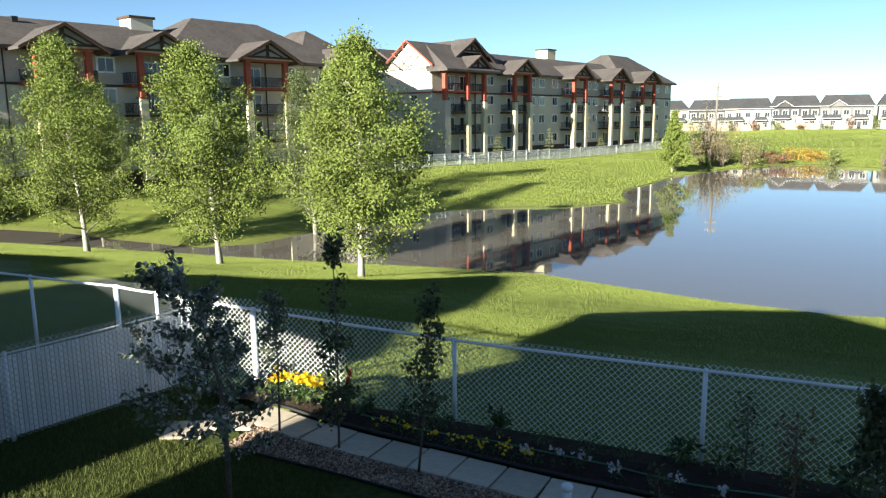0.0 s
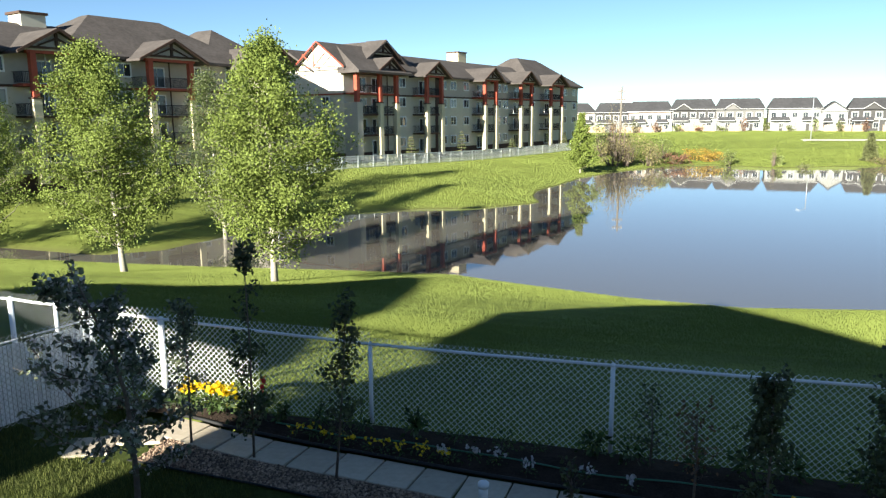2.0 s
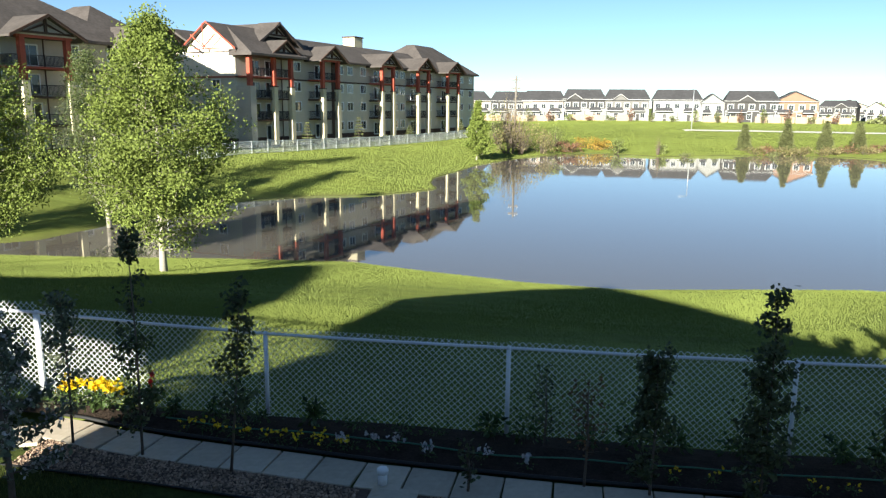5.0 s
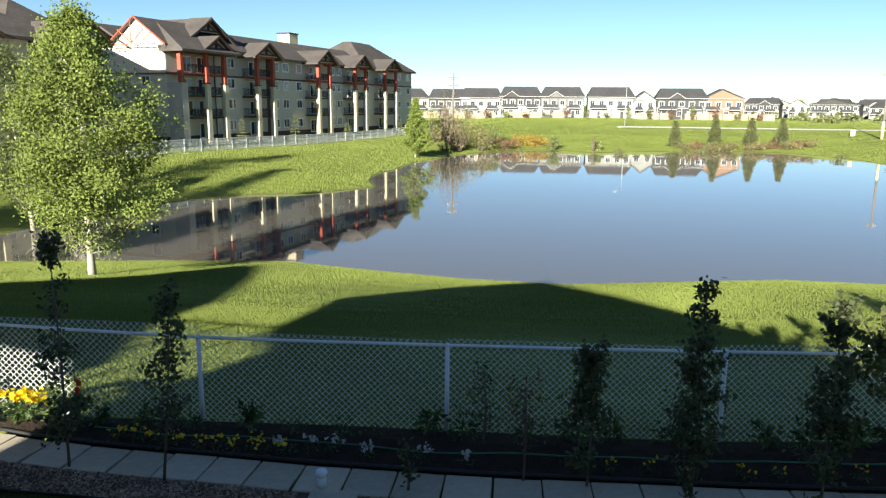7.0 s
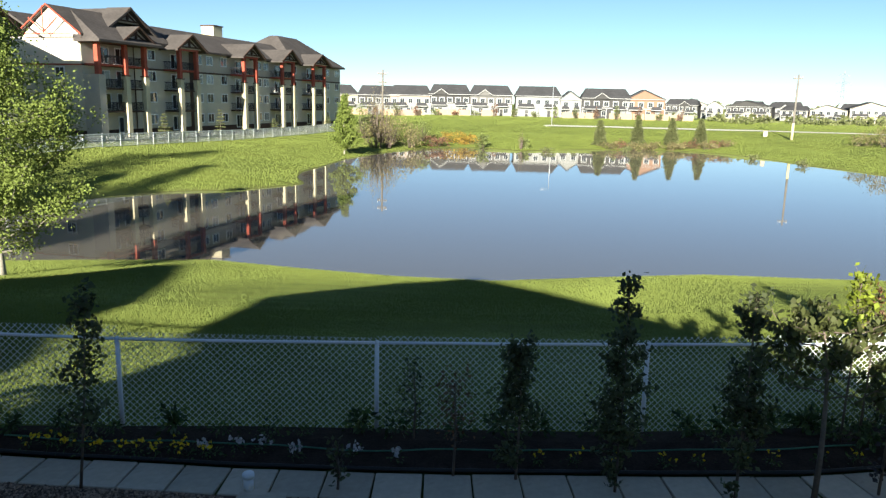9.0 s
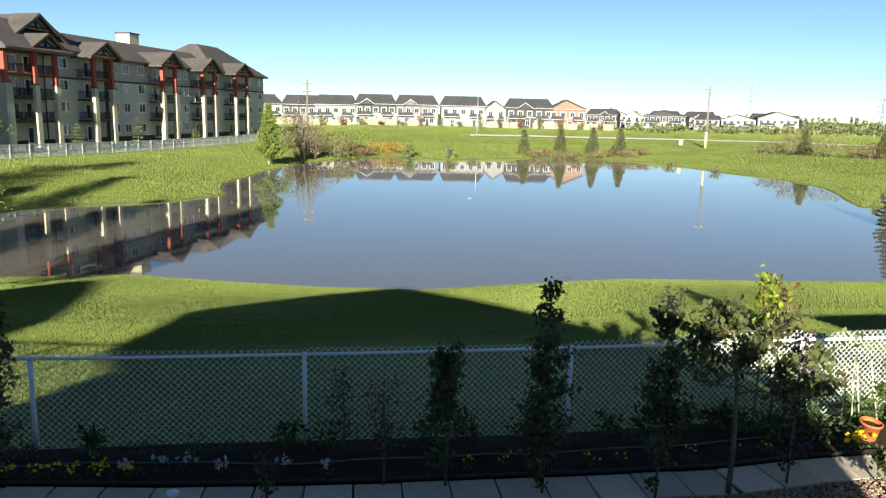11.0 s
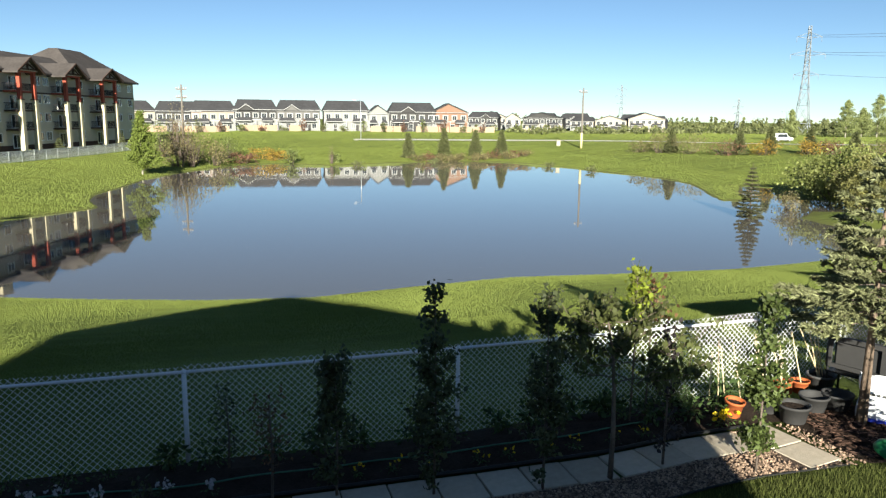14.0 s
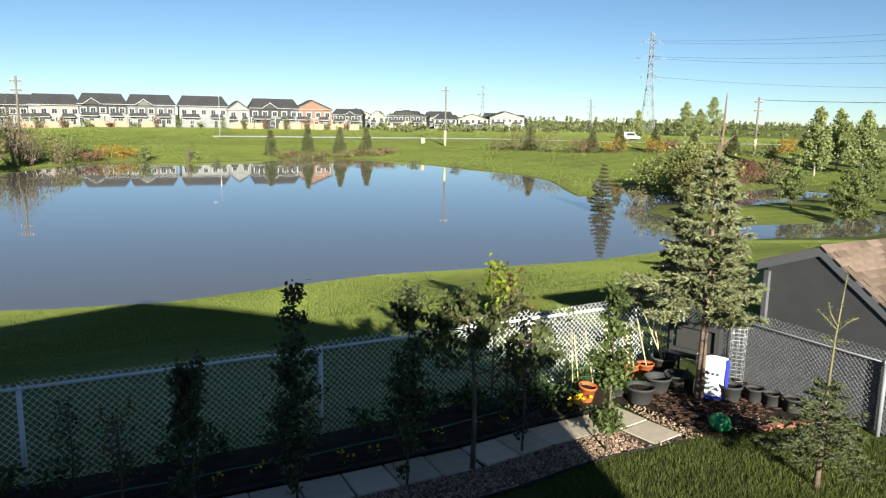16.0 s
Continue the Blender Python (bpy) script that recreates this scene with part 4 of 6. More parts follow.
def spruce(name, label, x, y, height, radius, seed, mat=None, bark=None, needle=0.055, count=26, tiers=24, first=0.10, z=None, group="", trunk_r=None, bare=0.0, up=0.1, dense=1.0, trim=0.0, whorl=6, stout=0.16):
    """A spruce: whorls of boughs, side shoots and needles standing round every shoot."""
    r = np.random.default_rng(seed)
    z = float(ground_height(x, y)) if z is None else z
    t = thing(name, label, "tree", group, m=Matrix.Translation((x, y, max(z, WATER - 0.4) - 0.03)))
    R = trunk_r or height * 0.016
    bm = bmesh.new()
    tube(bm, [(0, 0, 0), (0.01, 0, height * 0.5), (0, 0.01, height)], [R * 1.2, R * 0.6, 0.006], 9)
    part("trunk", bm, bark or GREYBARK, t)
    lines, shoots = [], []
    for i in range(tiers):
        k = first + (0.97 - first) * i / tiers
        L = radius * (1 - k) / (1 - first) * r.uniform(0.85, 1.1) + 0.03 * height * (1 - k) + 0.02
        for j in range(whorl if k < 0.8 else 4):
            az = j * math.tau / (whorl if k < 0.8 else 4) + i * 1.1 + r.uniform(-0.3, 0.3)
            l = L * r.uniform(0.75, 1.12) * (1 - trim * max(0.0, math.cos(az + 0.9)))
            a = np.array([0, 0, height * k])
            b = a + [l * math.cos(az), l * math.sin(az), l * (up * 2 * (k - 0.45) + r.uniform(-0.08, 0.08))]
            pts = bent(a, b, r, 4, 0.06)
            lines.append((pts, R * 0.22 * (1.1 - k) + 0.003, 0.003))
            shoots.append((pts[1], pts[4]))
            m = max(2, int(l / (0.075 * radius + 0.05)))
            for q in np.linspace(0.30, 0.97, m):
                base = np.array([np.interp(q * 4, range(5), [p[c] for p in pts]) for c in range(3)])
                for s in (-1, 1):
                    sl = (0.34 * l * (1.15 - q) + 0.05) * r.uniform(0.7, 1.2)
                    an = az + s * r.uniform(0.7, 1.1)
                    shoots.append((base, base + [sl * math.cos(an), sl * math.sin(an), -0.12 * sl + r.uniform(-0.03, 0.05) * sl]))
    rods(bm := bmesh.new(), lines, 4)
    part("branchwork", bm, GREYBARK, t)["kind"] = "stuff"
    A = np.array([a for a, b in shoots])
    Bv = np.array([b for a, b in shoots])
    n = max(3, int(count * dense))
    k = r.uniform(0, 1, (len(A), n, 1))
    base = A[:, None] + (Bv - A)[:, None] * k
    d = (Bv - A) / (np.linalg.norm(Bv - A, axis=1)[:, None] + 1e-9)
    out = r.normal(size=base.shape)
    out[..., 2] += 0.35
    out /= np.linalg.norm(out, axis=-1)[..., None]
    tip = base + (out * 0.8 + d[:, None] * 0.7) * needle * r.uniform(0.7, 1.2, k.shape)
    side = np.cross(tip - base, r.normal(size=base.shape))
    side /= np.linalg.norm(side, axis=-1)[..., None] + 1e-9
    wdt = needle * stout
    V = np.stack([base - side * wdt, base + side * wdt, tip], 2).reshape(-1, 3)
    arrays("foliage", V, np.arange(len(V)).reshape(-1, 3), mat or BLUE, t)
    return t


def column_tree(name, label, x, y, height, r0, seed, mat=None, n=750, leaf=(0.045, 0.085), low=0.15, lean=(0.0, 0.0), bulge=0.45, gap=None, group="young columnar trees"):
    """A narrow young tree: thin stem, short upright twigs and single leaves. gap: a stretch of bare stem."""
    r = np.random.default_rng(seed)
    t = thing(name, label, "tree", group, m=Matrix.Translation((x, y, 0.0)))
    bm = bmesh.new()
    top = np.array([lean[0], lean[1], height])
    tube(bm, [(0, 0, -0.05), tuple(top * 0.5 + [0.02, 0.01, 0]), tuple(top)], [0.018, 0.012, 0.004], 7)
    part("trunk", bm, GREYBARK, t)
    lines, c = [], []
    for i in range(int(22 + height * 9)):
        k = r.uniform(low, 0.98)
        if gap and gap[0] < k < gap[1] and r.uniform() < 0.75:
            continue
        w = r0 * (0.35 + 0.65 * math.sin(math.pi * min(1, max(0.02, (k - low) / (1 - low))) ** bulge)) * r.uniform(0.5, 1.15)
        az = r.uniform(0, 6.28)
        a = top * k
        b = a + [w * math.cos(az), w * math.sin(az), r.uniform(0.08, 0.22)]
        lines.append((bent(a, b, r, 2), 0.004, 0.0015))
        m = max(3, int(n / (22 + height * 9)))
        q = r.uniform(0.25, 1.1, (m, 1))
        c.append(a + (b - a) * q + r.normal(size=(m, 3)) * 0.045)
    part("branchwork", rods(bmesh.new(), lines, 3), GREYBARK, t)["kind"] = "stuff"
    leaves("foliage", np.concatenate(c), leaf, mat or SAPLING, t, seed, 0.7, droop=0.6)
    return t


# young trees along the path
column_tree("young_tree", "slim young tree with dark leaves beside the gravel", -5.70, -1.22, 2.0, 0.26, 31, PLUM, n=700)
column_tree("young_tree", "tall thin young tree with a tufted top", -4.67, -1.40, 2.85, 0.24, 32, n=1000, gap=(0.66, 0.80), low=0.08)
column_tree("young_tree", "slim young tree leaning over the paving", -3.44, -1.65, 2.18, 0.24, 33, n=800, lean=(0.17, 0.06), low=0.2)
column_tree("young_shrub", "small sprouting shrub beside the paving", -0.64, -1.75, 0.50, 0.09, 34, n=90)
column_tree("young_shrub", "thin reddish shrub with bare stems", 0.66, -1.46, 1.18, 0.32, 35, RUSTY, n=240, low=0.35, leaf=(0.03, 0.06))
column_tree("young_shrub", "thin brown shrub against the fence", 0.22, -0.62, 1.0, 0.30, 36, SAPLING, n=260, low=0.2, leaf=(0.03, 0.06))
column_tree("young_tree", "dense dark columnar shrub by the paving", 1.37, -1.57, 1.66, 0.27, 37, n=1400, low=0.04)
column_tree("young_tree", "tall dense columnar tree with a leafy tip", 2.44, -1.86, 2.36, 0.28, 38, n=2100, gap=(0.72, 0.82), bulge=0.6, low=0.04)
column_tree("young_tree", "dense dark green columnar tree by the gravel", 3.70, -2.10, 2.40, 0.29, 39, n=2100, gap=(0.60, 0.74), bulge=0.6, low=0.04)
column_tree("young_tree", "bushy sunlit columnar tree beside the slabs", 6.42, -2.48, 2.12, 0.28, 40, leaf_material("sunlit_leaf", (0.10, 0.13, 0.035), 0.35), n=2600, low=0.12, bulge=0.6)
column_tree("young_shrub", "dark purple-leaved shrub at the bed", 5.42, -1.98, 1.72, 0.24, 41, leaf_material("purple_leaf", (0.045, 0.035, 0.035), 0.3), n=300, low=0.1)
column_tree("young_shrub", "feathery green shrub before the fence", 6.55, -0.50, 1.05, 0.34, 42, leaf_material("feathery_leaf", (0.16, 0.20, 0.06), 0.3), n=1300, low=0.1, leaf=(0.02, 0.05))


def spur_tree(name, label, x, y, stem, limbs, span, reach, rise, bias, seed, mat, leaf, bunch, trunk_r, blossom=None, twigs=3, hang=0.5):
    """A young fruit or maple tree: a bending stem, swept limbs and twigs that carry bunches of leaves. bias: heading in degrees and how much longer limbs grow that way."""
    r = np.random.default_rng(seed)
    t = thing(name, label, "tree", "", m=Matrix.Translation((x, y, 0)))
    stem = np.array(stem, float)
    cum = np.linspace(0, 1, len(stem))
    at = lambda k: np.array([np.interp(k, cum, stem[:, j]) for j in range(3)])
    bm = bmesh.new()
    tube(bm, stem, [trunk_r * (1.15 - 1.02 * k) + 0.003 for k in cum], 9)
    part("trunk", bm, GREYBARK, t)
    lines, spurs = [], [(at(k), 1.0) for k in np.linspace(span[0], 1.0, 14)]
    for i in range(limbs):
        k = span[0] + (span[1] - span[0]) * i / (limbs - 1)
        az = i * 2.399 + r.uniform(-0.35, 0.35)
        l = (reach[0] + (reach[1] - reach[0]) * i / (limbs - 1)) * r.uniform(0.7, 1.15) * (1 + bias[1] * math.cos(az - radians(bias[0])))
        up = r.uniform(*rise)
        a = at(k)
        b = a + np.array([math.cos(az), math.sin(az), up]) * l
        pts = bent(a, b, r, 5, 0.10)
        lines.append((pts, trunk_r * 0.36, 0.0035))
        for q in np.arange(0.34, 1.02, 0.080 / max(l, 0.2)):
            base = np.array([np.interp(q * 5, range(6), [p[m] for p in pts]) for m in range(3)])
            spurs.append((base + r.normal(size=3) * 0.02, 1.0))
        for j in range(twigs):
            q = r.uniform(0.3, 0.95)
            base = np.array([np.interp(q * 5, range(6), [p[m] for p in pts]) for m in range(3)])
            tip = base + np.array([math.cos(az + r.uniform(-1.2, 1.2)), math.sin(az + r.uniform(-1.2, 1.2)), r.uniform(0.2, 1.4)]) * l * r.uniform(0.18, 0.36)
            lines.append((bent(base, tip, r, 3), 0.006, 0.0025))
            spurs += [(base + (tip - base) * w, 1.0) for w in np.arange(0.35, 1.01, 0.3)]
    part("branchwork", rods(bmesh.new(), lines, 5), GREYBARK, t)["kind"] = "stuff"
    c = np.array([p for p, _ in spurs if r.uniform() < 0.88])
    grown = np.repeat(c, bunch, axis=0)
    leaves("foliage", grown + r.normal(size=grown.shape) * 0.040, leaf, mat, t, seed, 0.62, droop=hang)
    if blossom:
        some = np.repeat(c[r.permutation(len(c))[:int(len(c) * 0.55)]], 7, axis=0)
        leaves("blossom", some + r.normal(size=some.shape) * 0.030, (0.03, 0.055), blossom, t, seed + 1, 1.0, label="pale blossom clusters")
    return t


spur_tree("apple_tree", "young apple tree with dark leaves and pale blossom", -5.21, -2.96,
          [(0, 0, -0.05), (0.01, 0.0, 0.45), (0.0, 0.0, 0.95), (-0.02, -0.02, 1.4), (-0.10, -0.08, 1.9), (-0.23, -0.19, 2.4), (-0.35, -0.30, 2.88)], 24, (0.20, 0.88), (1.02, 0.34), (0.25, 0.80), (222, 0.40), 51, PLUM, (0.055, 0.095), 6, 0.030, BLOSSOM, 5)
spur_tree("maple_tree", "young maple with broad dark green leaves", 4.60, -2.10,
          [(0, 0, -0.05), (0.01, 0.0, 0.6), (0.0, 0.01, 1.1), (-0.02, 0.03, 1.5), (-0.08, 0.06, 1.9), (-0.16, 0.10, 2.25)], 17, (0.46, 0.93), (0.92, 0.36), (0.10, 0.62), (-30, 0.18), 53, MAPLE, (0.06, 0.115), 6, 0.028, None, 4, 1.1)
column_tree("young_maple", "young maple shoot with lime green leaves", 5.68, -0.80, 2.26, 0.24, 54, LIME, n=260, low=0.70, leaf=(0.06, 0.11))
column_tree("young_maple", "thin maple shoot with rusty red leaves", 6.05, -0.62, 2.10, 0.36, 55, RUSTY, n=200, low=0.62, leaf=(0.05, 0.09))
SPRUCEBARK = material("spruce_bark", (0.205, 0.150, 0.110), rough=0.95, spread=0.35, scale=20.0, bump=0.6, bump_scale=60.0, stains=0.5, spec=0.1)
big_spruce = spruce("spruce_tree", "blue-green spruce with a bare broken leader in the garden corner", 8.90, -1.74, 4.05, 1.18, 61, count=50, tiers=13, first=0.385, whorl=6, stout=0.20, needle=0.082, trunk_r=0.065, z=0.0, up=0.35, trim=0.32, bark=SPRUCEBARK)
part("leader", tubes(([(0, 0, 3.7), (0.08, 0.02, 4.2), (0.12, 0.04, 4.75)], [0.03, 0.022, 0.008], 7), ([(0.07, 0.02, 4.2), (0.2, 0.1, 4.42)], [0.014, 0.005], 6), ([(0.05, 0, 4.05), (-0.05, 0.05, 4.25)], [0.012, 0.004], 6), ([(0.06, 0, 4.0), (0.32, 0.02, 4.14)], [0.014, 0.005], 6)), SPRUCEBARK, big_spruce, "bare brown dead leader")
small_spruce = spruce("spruce_tree", "small young spruce with a long bare leader on the lawn", 8.08, -4.33, 1.45, 0.56, 62, count=26, tiers=8, first=0.36, needle=0.055, trunk_r=0.034, z=0.0, mat=leaf_material("young_spruce_needles", (0.095, 0.108, 0.045), 0.3, 0.1, 0.75), up=0.3, bark=SPRUCEBARK)
SHOOT = [((0.0, 0, 1.2), (0.02, -0.01, 1.9), (0.05, -0.05, 2.66)), ((0.03, -0.02, 1.98), (0.09, -0.10, 2.10), (0.13, -0.18, 2.16)), ((0.03, -0.02, 1.98), (-0.05, 0.10, 2.12), (-0.08, 0.18, 2.20)), ((0.03, -0.02, 2.02), (-0.02, 0.06, 2.18), (-0.03, 0.09, 2.30)), ((0.02, -0.01, 1.84), (-0.04, 0.07, 1.87), (-0.06, 0.13, 1.88)), ((0.02, -0.01, 1.84), (0.07, -0.07, 1.86), (0.10, -0.12, 1.86))]
leader = part("leader", rods(bmesh.new(), [(p, 0.017 if i == 0 else 0.008, 0.005) for i, p in enumerate(SHOOT)], 7), material("green_brown_shoot", (0.22, 0.19, 0.09), rough=0.9, spread=0.25, scale=30.0), small_spruce, "long upright leading shoot")
c = np.concatenate([np.array(p[1]) + (np.array(p[2]) - np.array(p[1])) * np.linspace(-0.9 if i else -0.2, 1.0, 60 if i else 110)[:, None] for i, p in enumerate(SHOOT)])
leaves("needles", c + np.random.default_rng(5).normal(size=c.shape) * 0.012, (0.03, 0.05), DARKSPRUCE, leader, 63, 0.2)


# ---- houses behind the camera, which shade the garden ----
SIDING = material("pale_siding", (0.5, 0.48, 0.44), rough=0.8, spread=0.06, scale=2.0)


def plain_house(name, label, outline, y0, y1):
    """An unseen house, end on; its depth runs away from the pond along the sun's heading."""
    h = thing(name, label, "house")
    bm = bmesh.new()
    prism(bm, outline, y0, y1)
    for v in bm.verts:
        v.co.x += (v.co.y - y1) * math.tan(SUN_HEADING)
    part("walls_and_roof", bm, SIDING, h)
    return h


own = plain_house("house", "pale sided house with a gable roof", [(-9.05, -0.2), (-9.05, 7.55), (-7.7, 7.85), (-3.6, 6.8), (-0.7, 5.9), (1.0, 5.25), (2.3, 4.65), (3.25, 4.2), (3.22, -0.2)], -20, -12)
# unseen slab, its lower edge cut to set where sun reaches fence and lawn
bm = bmesh.new()
prism(bm, [(-9.04, 4.72), (-10.2, 4.95), (-10.87, 5.2), (-11.6, 5.68), (-12.6, 6.3), (-10.4, 7.25), (-9.04, 7.55)], -12.35, -12)
part("eave", bm, SIDING, own)
next_house = plain_house("house", "pale sided neighbouring house with a steep roof", [(-10.15, -0.2), (-10.15, 3.7), (-11.3, 4.5), (-12.97, 4.98), (-13.95, 5.32), (-14.83, 5.75), (-15.3, 6.06), (-19.17, 7.54), (-21.6, 8.40), (-22.6, 8.4), (-23.3, 7.3), (-25.0, 6.9), (-25.0, -0.2)], -20, -12)
# another unseen slab, outlined to block sun beside the neighbouring house
bm = bmesh.new()
prism(bm, [(-25.01, 4.86), (-27.2, 5.44), (-29.6, 6.10), (-29.85, 6.30), (-28.8, 6.62), (-26.0, 6.7), (-25.01, 6.9)], -12.35, -12)
part("eave", bm, SIDING, next_house)
plain_house("house", "pale sided house farther along the row", [(-26.2, -0.2), (-26.2, 4.68), (-27.8, 5.10), (-29.1, 5.48), (-29.9, 5.86), (-31.0, 6.2), (-36.0, 6.6), (-38.5, 7.2), (-41.8, 7.4), (-46.9, 7.05), (-60.0, 6.4), (-60.0, -0.2)], -20.5, -12.6)
plain_house("house", "pale sided house beyond the side garden", [(13.5, -0.2), (13.5, 5.2), (18.5, 7.8), (24.0, 5.2), (24.0, -0.2)], -24, -14)

# ---- far houses ----
PALEWALL = material("white_siding", (0.25, 0.245, 0.23), rough=0.8, spread=0.05, scale=0.6)
TANWALL = material("tan_siding", (0.42, 0.35, 0.27), rough=0.8, spread=0.06, scale=0.6)
# real grey siding and doors, and the shade painted on house ends
GREY_AND_SHADE = material("grey_siding", (0.055, 0.052, 0.050), rough=0.8, spread=0.08, scale=0.6)
PINKWALL = material("pinkish_tan_siding", (0.32, 0.25, 0.205), rough=0.8, spread=0.08, scale=0.6)
MIDWALL = material("mid_grey_siding", (0.14, 0.132, 0.124), rough=0.8, spread=0.08, scale=0.6)
BRICKWALL = material("orange_brick_wall", (0.24, 0.140, 0.095), rough=0.9, spread=0.10, scale=0.8)
CEDAR = material("cedar_fence", (0.40, 0.28, 0.19), rough=0.85, spread=0.12, scale=1.0)
ROOFGREY = material("grey_shingles", (0.060, 0.058, 0.060), rough=0.95, spread=0.2, scale=1.5, spec=0.1)


HOUSETRIM = material("weathered_white_trim", (0.36, 0.353, 0.34), rough=0.7, spread=0.06, scale=0.8)


def row_house(x, y, w, h, wall, upper, seed, turn=0.0, gable=None, label="two-storey row house with dark roof", detail=True):
    """A two-storey house: walls, pitched roof, windows, door, porch roof; the front looks along -y."""
    r = random.Random(seed)
    z = float(ground_height(x, y))
    m = pose(x, y, z, 0, 0, turn)
    o = thing("row_house", label, "house", "houses beyond the pond", m=m)
    e = h * 0.68
    d = 10.5
    part("wall", boxes((-w / 2, 0, -0.6, w / 2, d, e * 0.52)), wall, o)
    part("upper_wall", boxes((-w / 2, 0, e * 0.52, w / 2, d, e)), upper, o)
    bm = bmesh.new()
    if gable == "side":
        slope_roof(bm, [(-w / 2 - 0.4, e), (-w * 0.05, h), (w / 2 + 0.4, e)], -0.5, d + 0.5, along="y", thick=0.3)
        part("roof", done(bm), ROOFGREY, o)
        bm = bmesh.new()
        prism(bm, [(-w / 2, e - 0.1), (w / 2, e - 0.1), (-w * 0.05, h - 0.35)], 0.0, 0.3)
        part("gable_wall", bm, upper, o)
    else:
        hip_roof(bm, -w / 2 - 0.4, w / 2 + 0.4, -0.5, d + 0.5, e, h, 1.6, 4.9, 0.3)
        part("roof", done(bm), ROOFGREY, o)
        if gable:
            gx = w * gable
            timber = bmesh.new()
            slope_roof(timber, [(gx - 2.4, e - 0.2), (gx, e + 1.6), (gx + 2.4, e - 0.2)], -0.9, 3, along="y", thick=0.22)
            g = part("dormer_roof", done(timber), ROOFGREY, o)
            bm = bmesh.new()
            prism(bm, [(gx - 2.1, e - 0.3), (gx + 2.1, e - 0.3), (gx, e + 1.3)], -0.6, 0.3)
            part("dormer_wall", bm, upper, g)
            bm = bmesh.new()
            for s in (-1, 1):
                prism(bm, [(gx + s * 2.4, e - 0.22), (gx + s * 2.4, e + 0.0), (gx, e + 1.66), (gx, e + 1.44)], -0.98, -0.90)
            part("bargeboard", bm, HOUSETRIM, g)
    # thin sheets over both ends; the dark grey is shade put into colour
    for q in (-w / 2 - 0.03, w / 2 - 0.01):
        part("side_wall", boxes((q, 0.15, 0.0, q + 0.04, d - 0.1, e - 0.1)), GREY_AND_SHADE if upper is not BRICKWALL else BRICKWALL, o)
    part("fascia", boxes((-w / 2 - 0.4, -0.56, e - 0.20, w / 2 + 0.4, -0.48, e - 0.04)), HOUSETRIM, o)
    n = max(2, int(w / 2.6))
    for i in range(n):
        xx = -w / 2 + (i + 0.5) * w / n
        s = part("window_surround", boxes((xx - 0.92, -0.05, e * 0.58, xx + 0.92, -0.005, e * 0.58 + 1.75)), HOUSETRIM, o)
        window(s, Matrix.Translation((xx, -0.06, e * 0.585)), 1.55, 1.6, frame_mat=HOUSETRIM, glass=GLASS)
    for side, reach in ((-1, 0.30), (1, 0.22)):
        px0 = side * w * 0.27
        porch = part("porch_roof", done(hip_roof(bmesh.new(), px0 - w * reach * 0.62, px0 + w * reach * 0.62, -1.6, 0.2, e * 0.5, e * 0.5 + 0.8, 0.4, 0.85, 0.15)), ROOFGREY, o)
        part("porch_beam", boxes((px0 - w * reach * 0.6, -1.5, e * 0.5 - 0.40, px0 + w * reach * 0.6, -1.35, e * 0.5 - 0.15)), HOUSETRIM, porch)
    part("band_board", boxes((-w / 2 - 0.02, -0.06, e * 0.52 - 0.12, w / 2 + 0.02, -0.005, e * 0.52 + 0.12)), HOUSETRIM, o)
    for i in range(n):
        xx = -w / 2 + (i + 0.3) * w / n
        window(o, Matrix.Translation((xx, -0.02, 0.8)), 1.5, 1.7, frame_mat=HOUSETRIM, glass=BLIND if r.random() < 0.4 else GLASS)
    for s in (-0.25, 0.25):
        part("door", boxes((w * s - 0.45, -0.05, 0, w * s + 0.45, 0.0, 2.05)), GREY_AND_SHADE, o)
    for i in range(3):
        xx = -w / 2 + 0.2 + i * (w - 0.4) / 2
        part("porch_post", boxes((xx - 0.1, -1.5, -0.3, xx + 0.1, -1.3, e * 0.5)), HOUSETRIM, o)
    return o


E_ROWS = [(-6.5, 232.5, 13.0, 9.3, PALEWALL, GREY_AND_SHADE, None, "dark grey and white row house with dark roof"),
          (3.8, 232.5, 13.2, 9.6, PALEWALL, PINKWALL, None, "pinkish tan row house with dark hipped roof"),
          (16.5, 232.0, 13.0, 9.7, PALEWALL, GREY_AND_SHADE, -0.22, "grey gabled row house with white trim"),
          (29.7, 230.8, 13.5, 9.7, PALEWALL, MIDWALL, -0.15, "grey and white row house with small front gable"),
          (44.6, 228.5, 14.2, 9.7, PALEWALL, PALEWALL, None, "wide white row house with dark roof"),
          (54.8, 226.3, 6.6, 8.5, PALEWALL, PALEWALL, "side", "narrow white gabled house"),
          (65.4, 223.6, 14.9, 9.4, GREY_AND_SHADE, GREY_AND_SHADE, -0.1, "dark grey house with white framed gables"),
          (77.4, 221.4, 11.8, 9.3, BRICKWALL, BRICKWALL, "side", "orange brick house with pitched roof")]
for i, (x, y, w, h, a, b, g, lab) in enumerate(E_ROWS):
    row_house(x, y, w, h, a, b, i, turn=-math.degrees(math.atan2(x, y)) * 0.6, gable=g, label=lab)
r = random.Random(8)
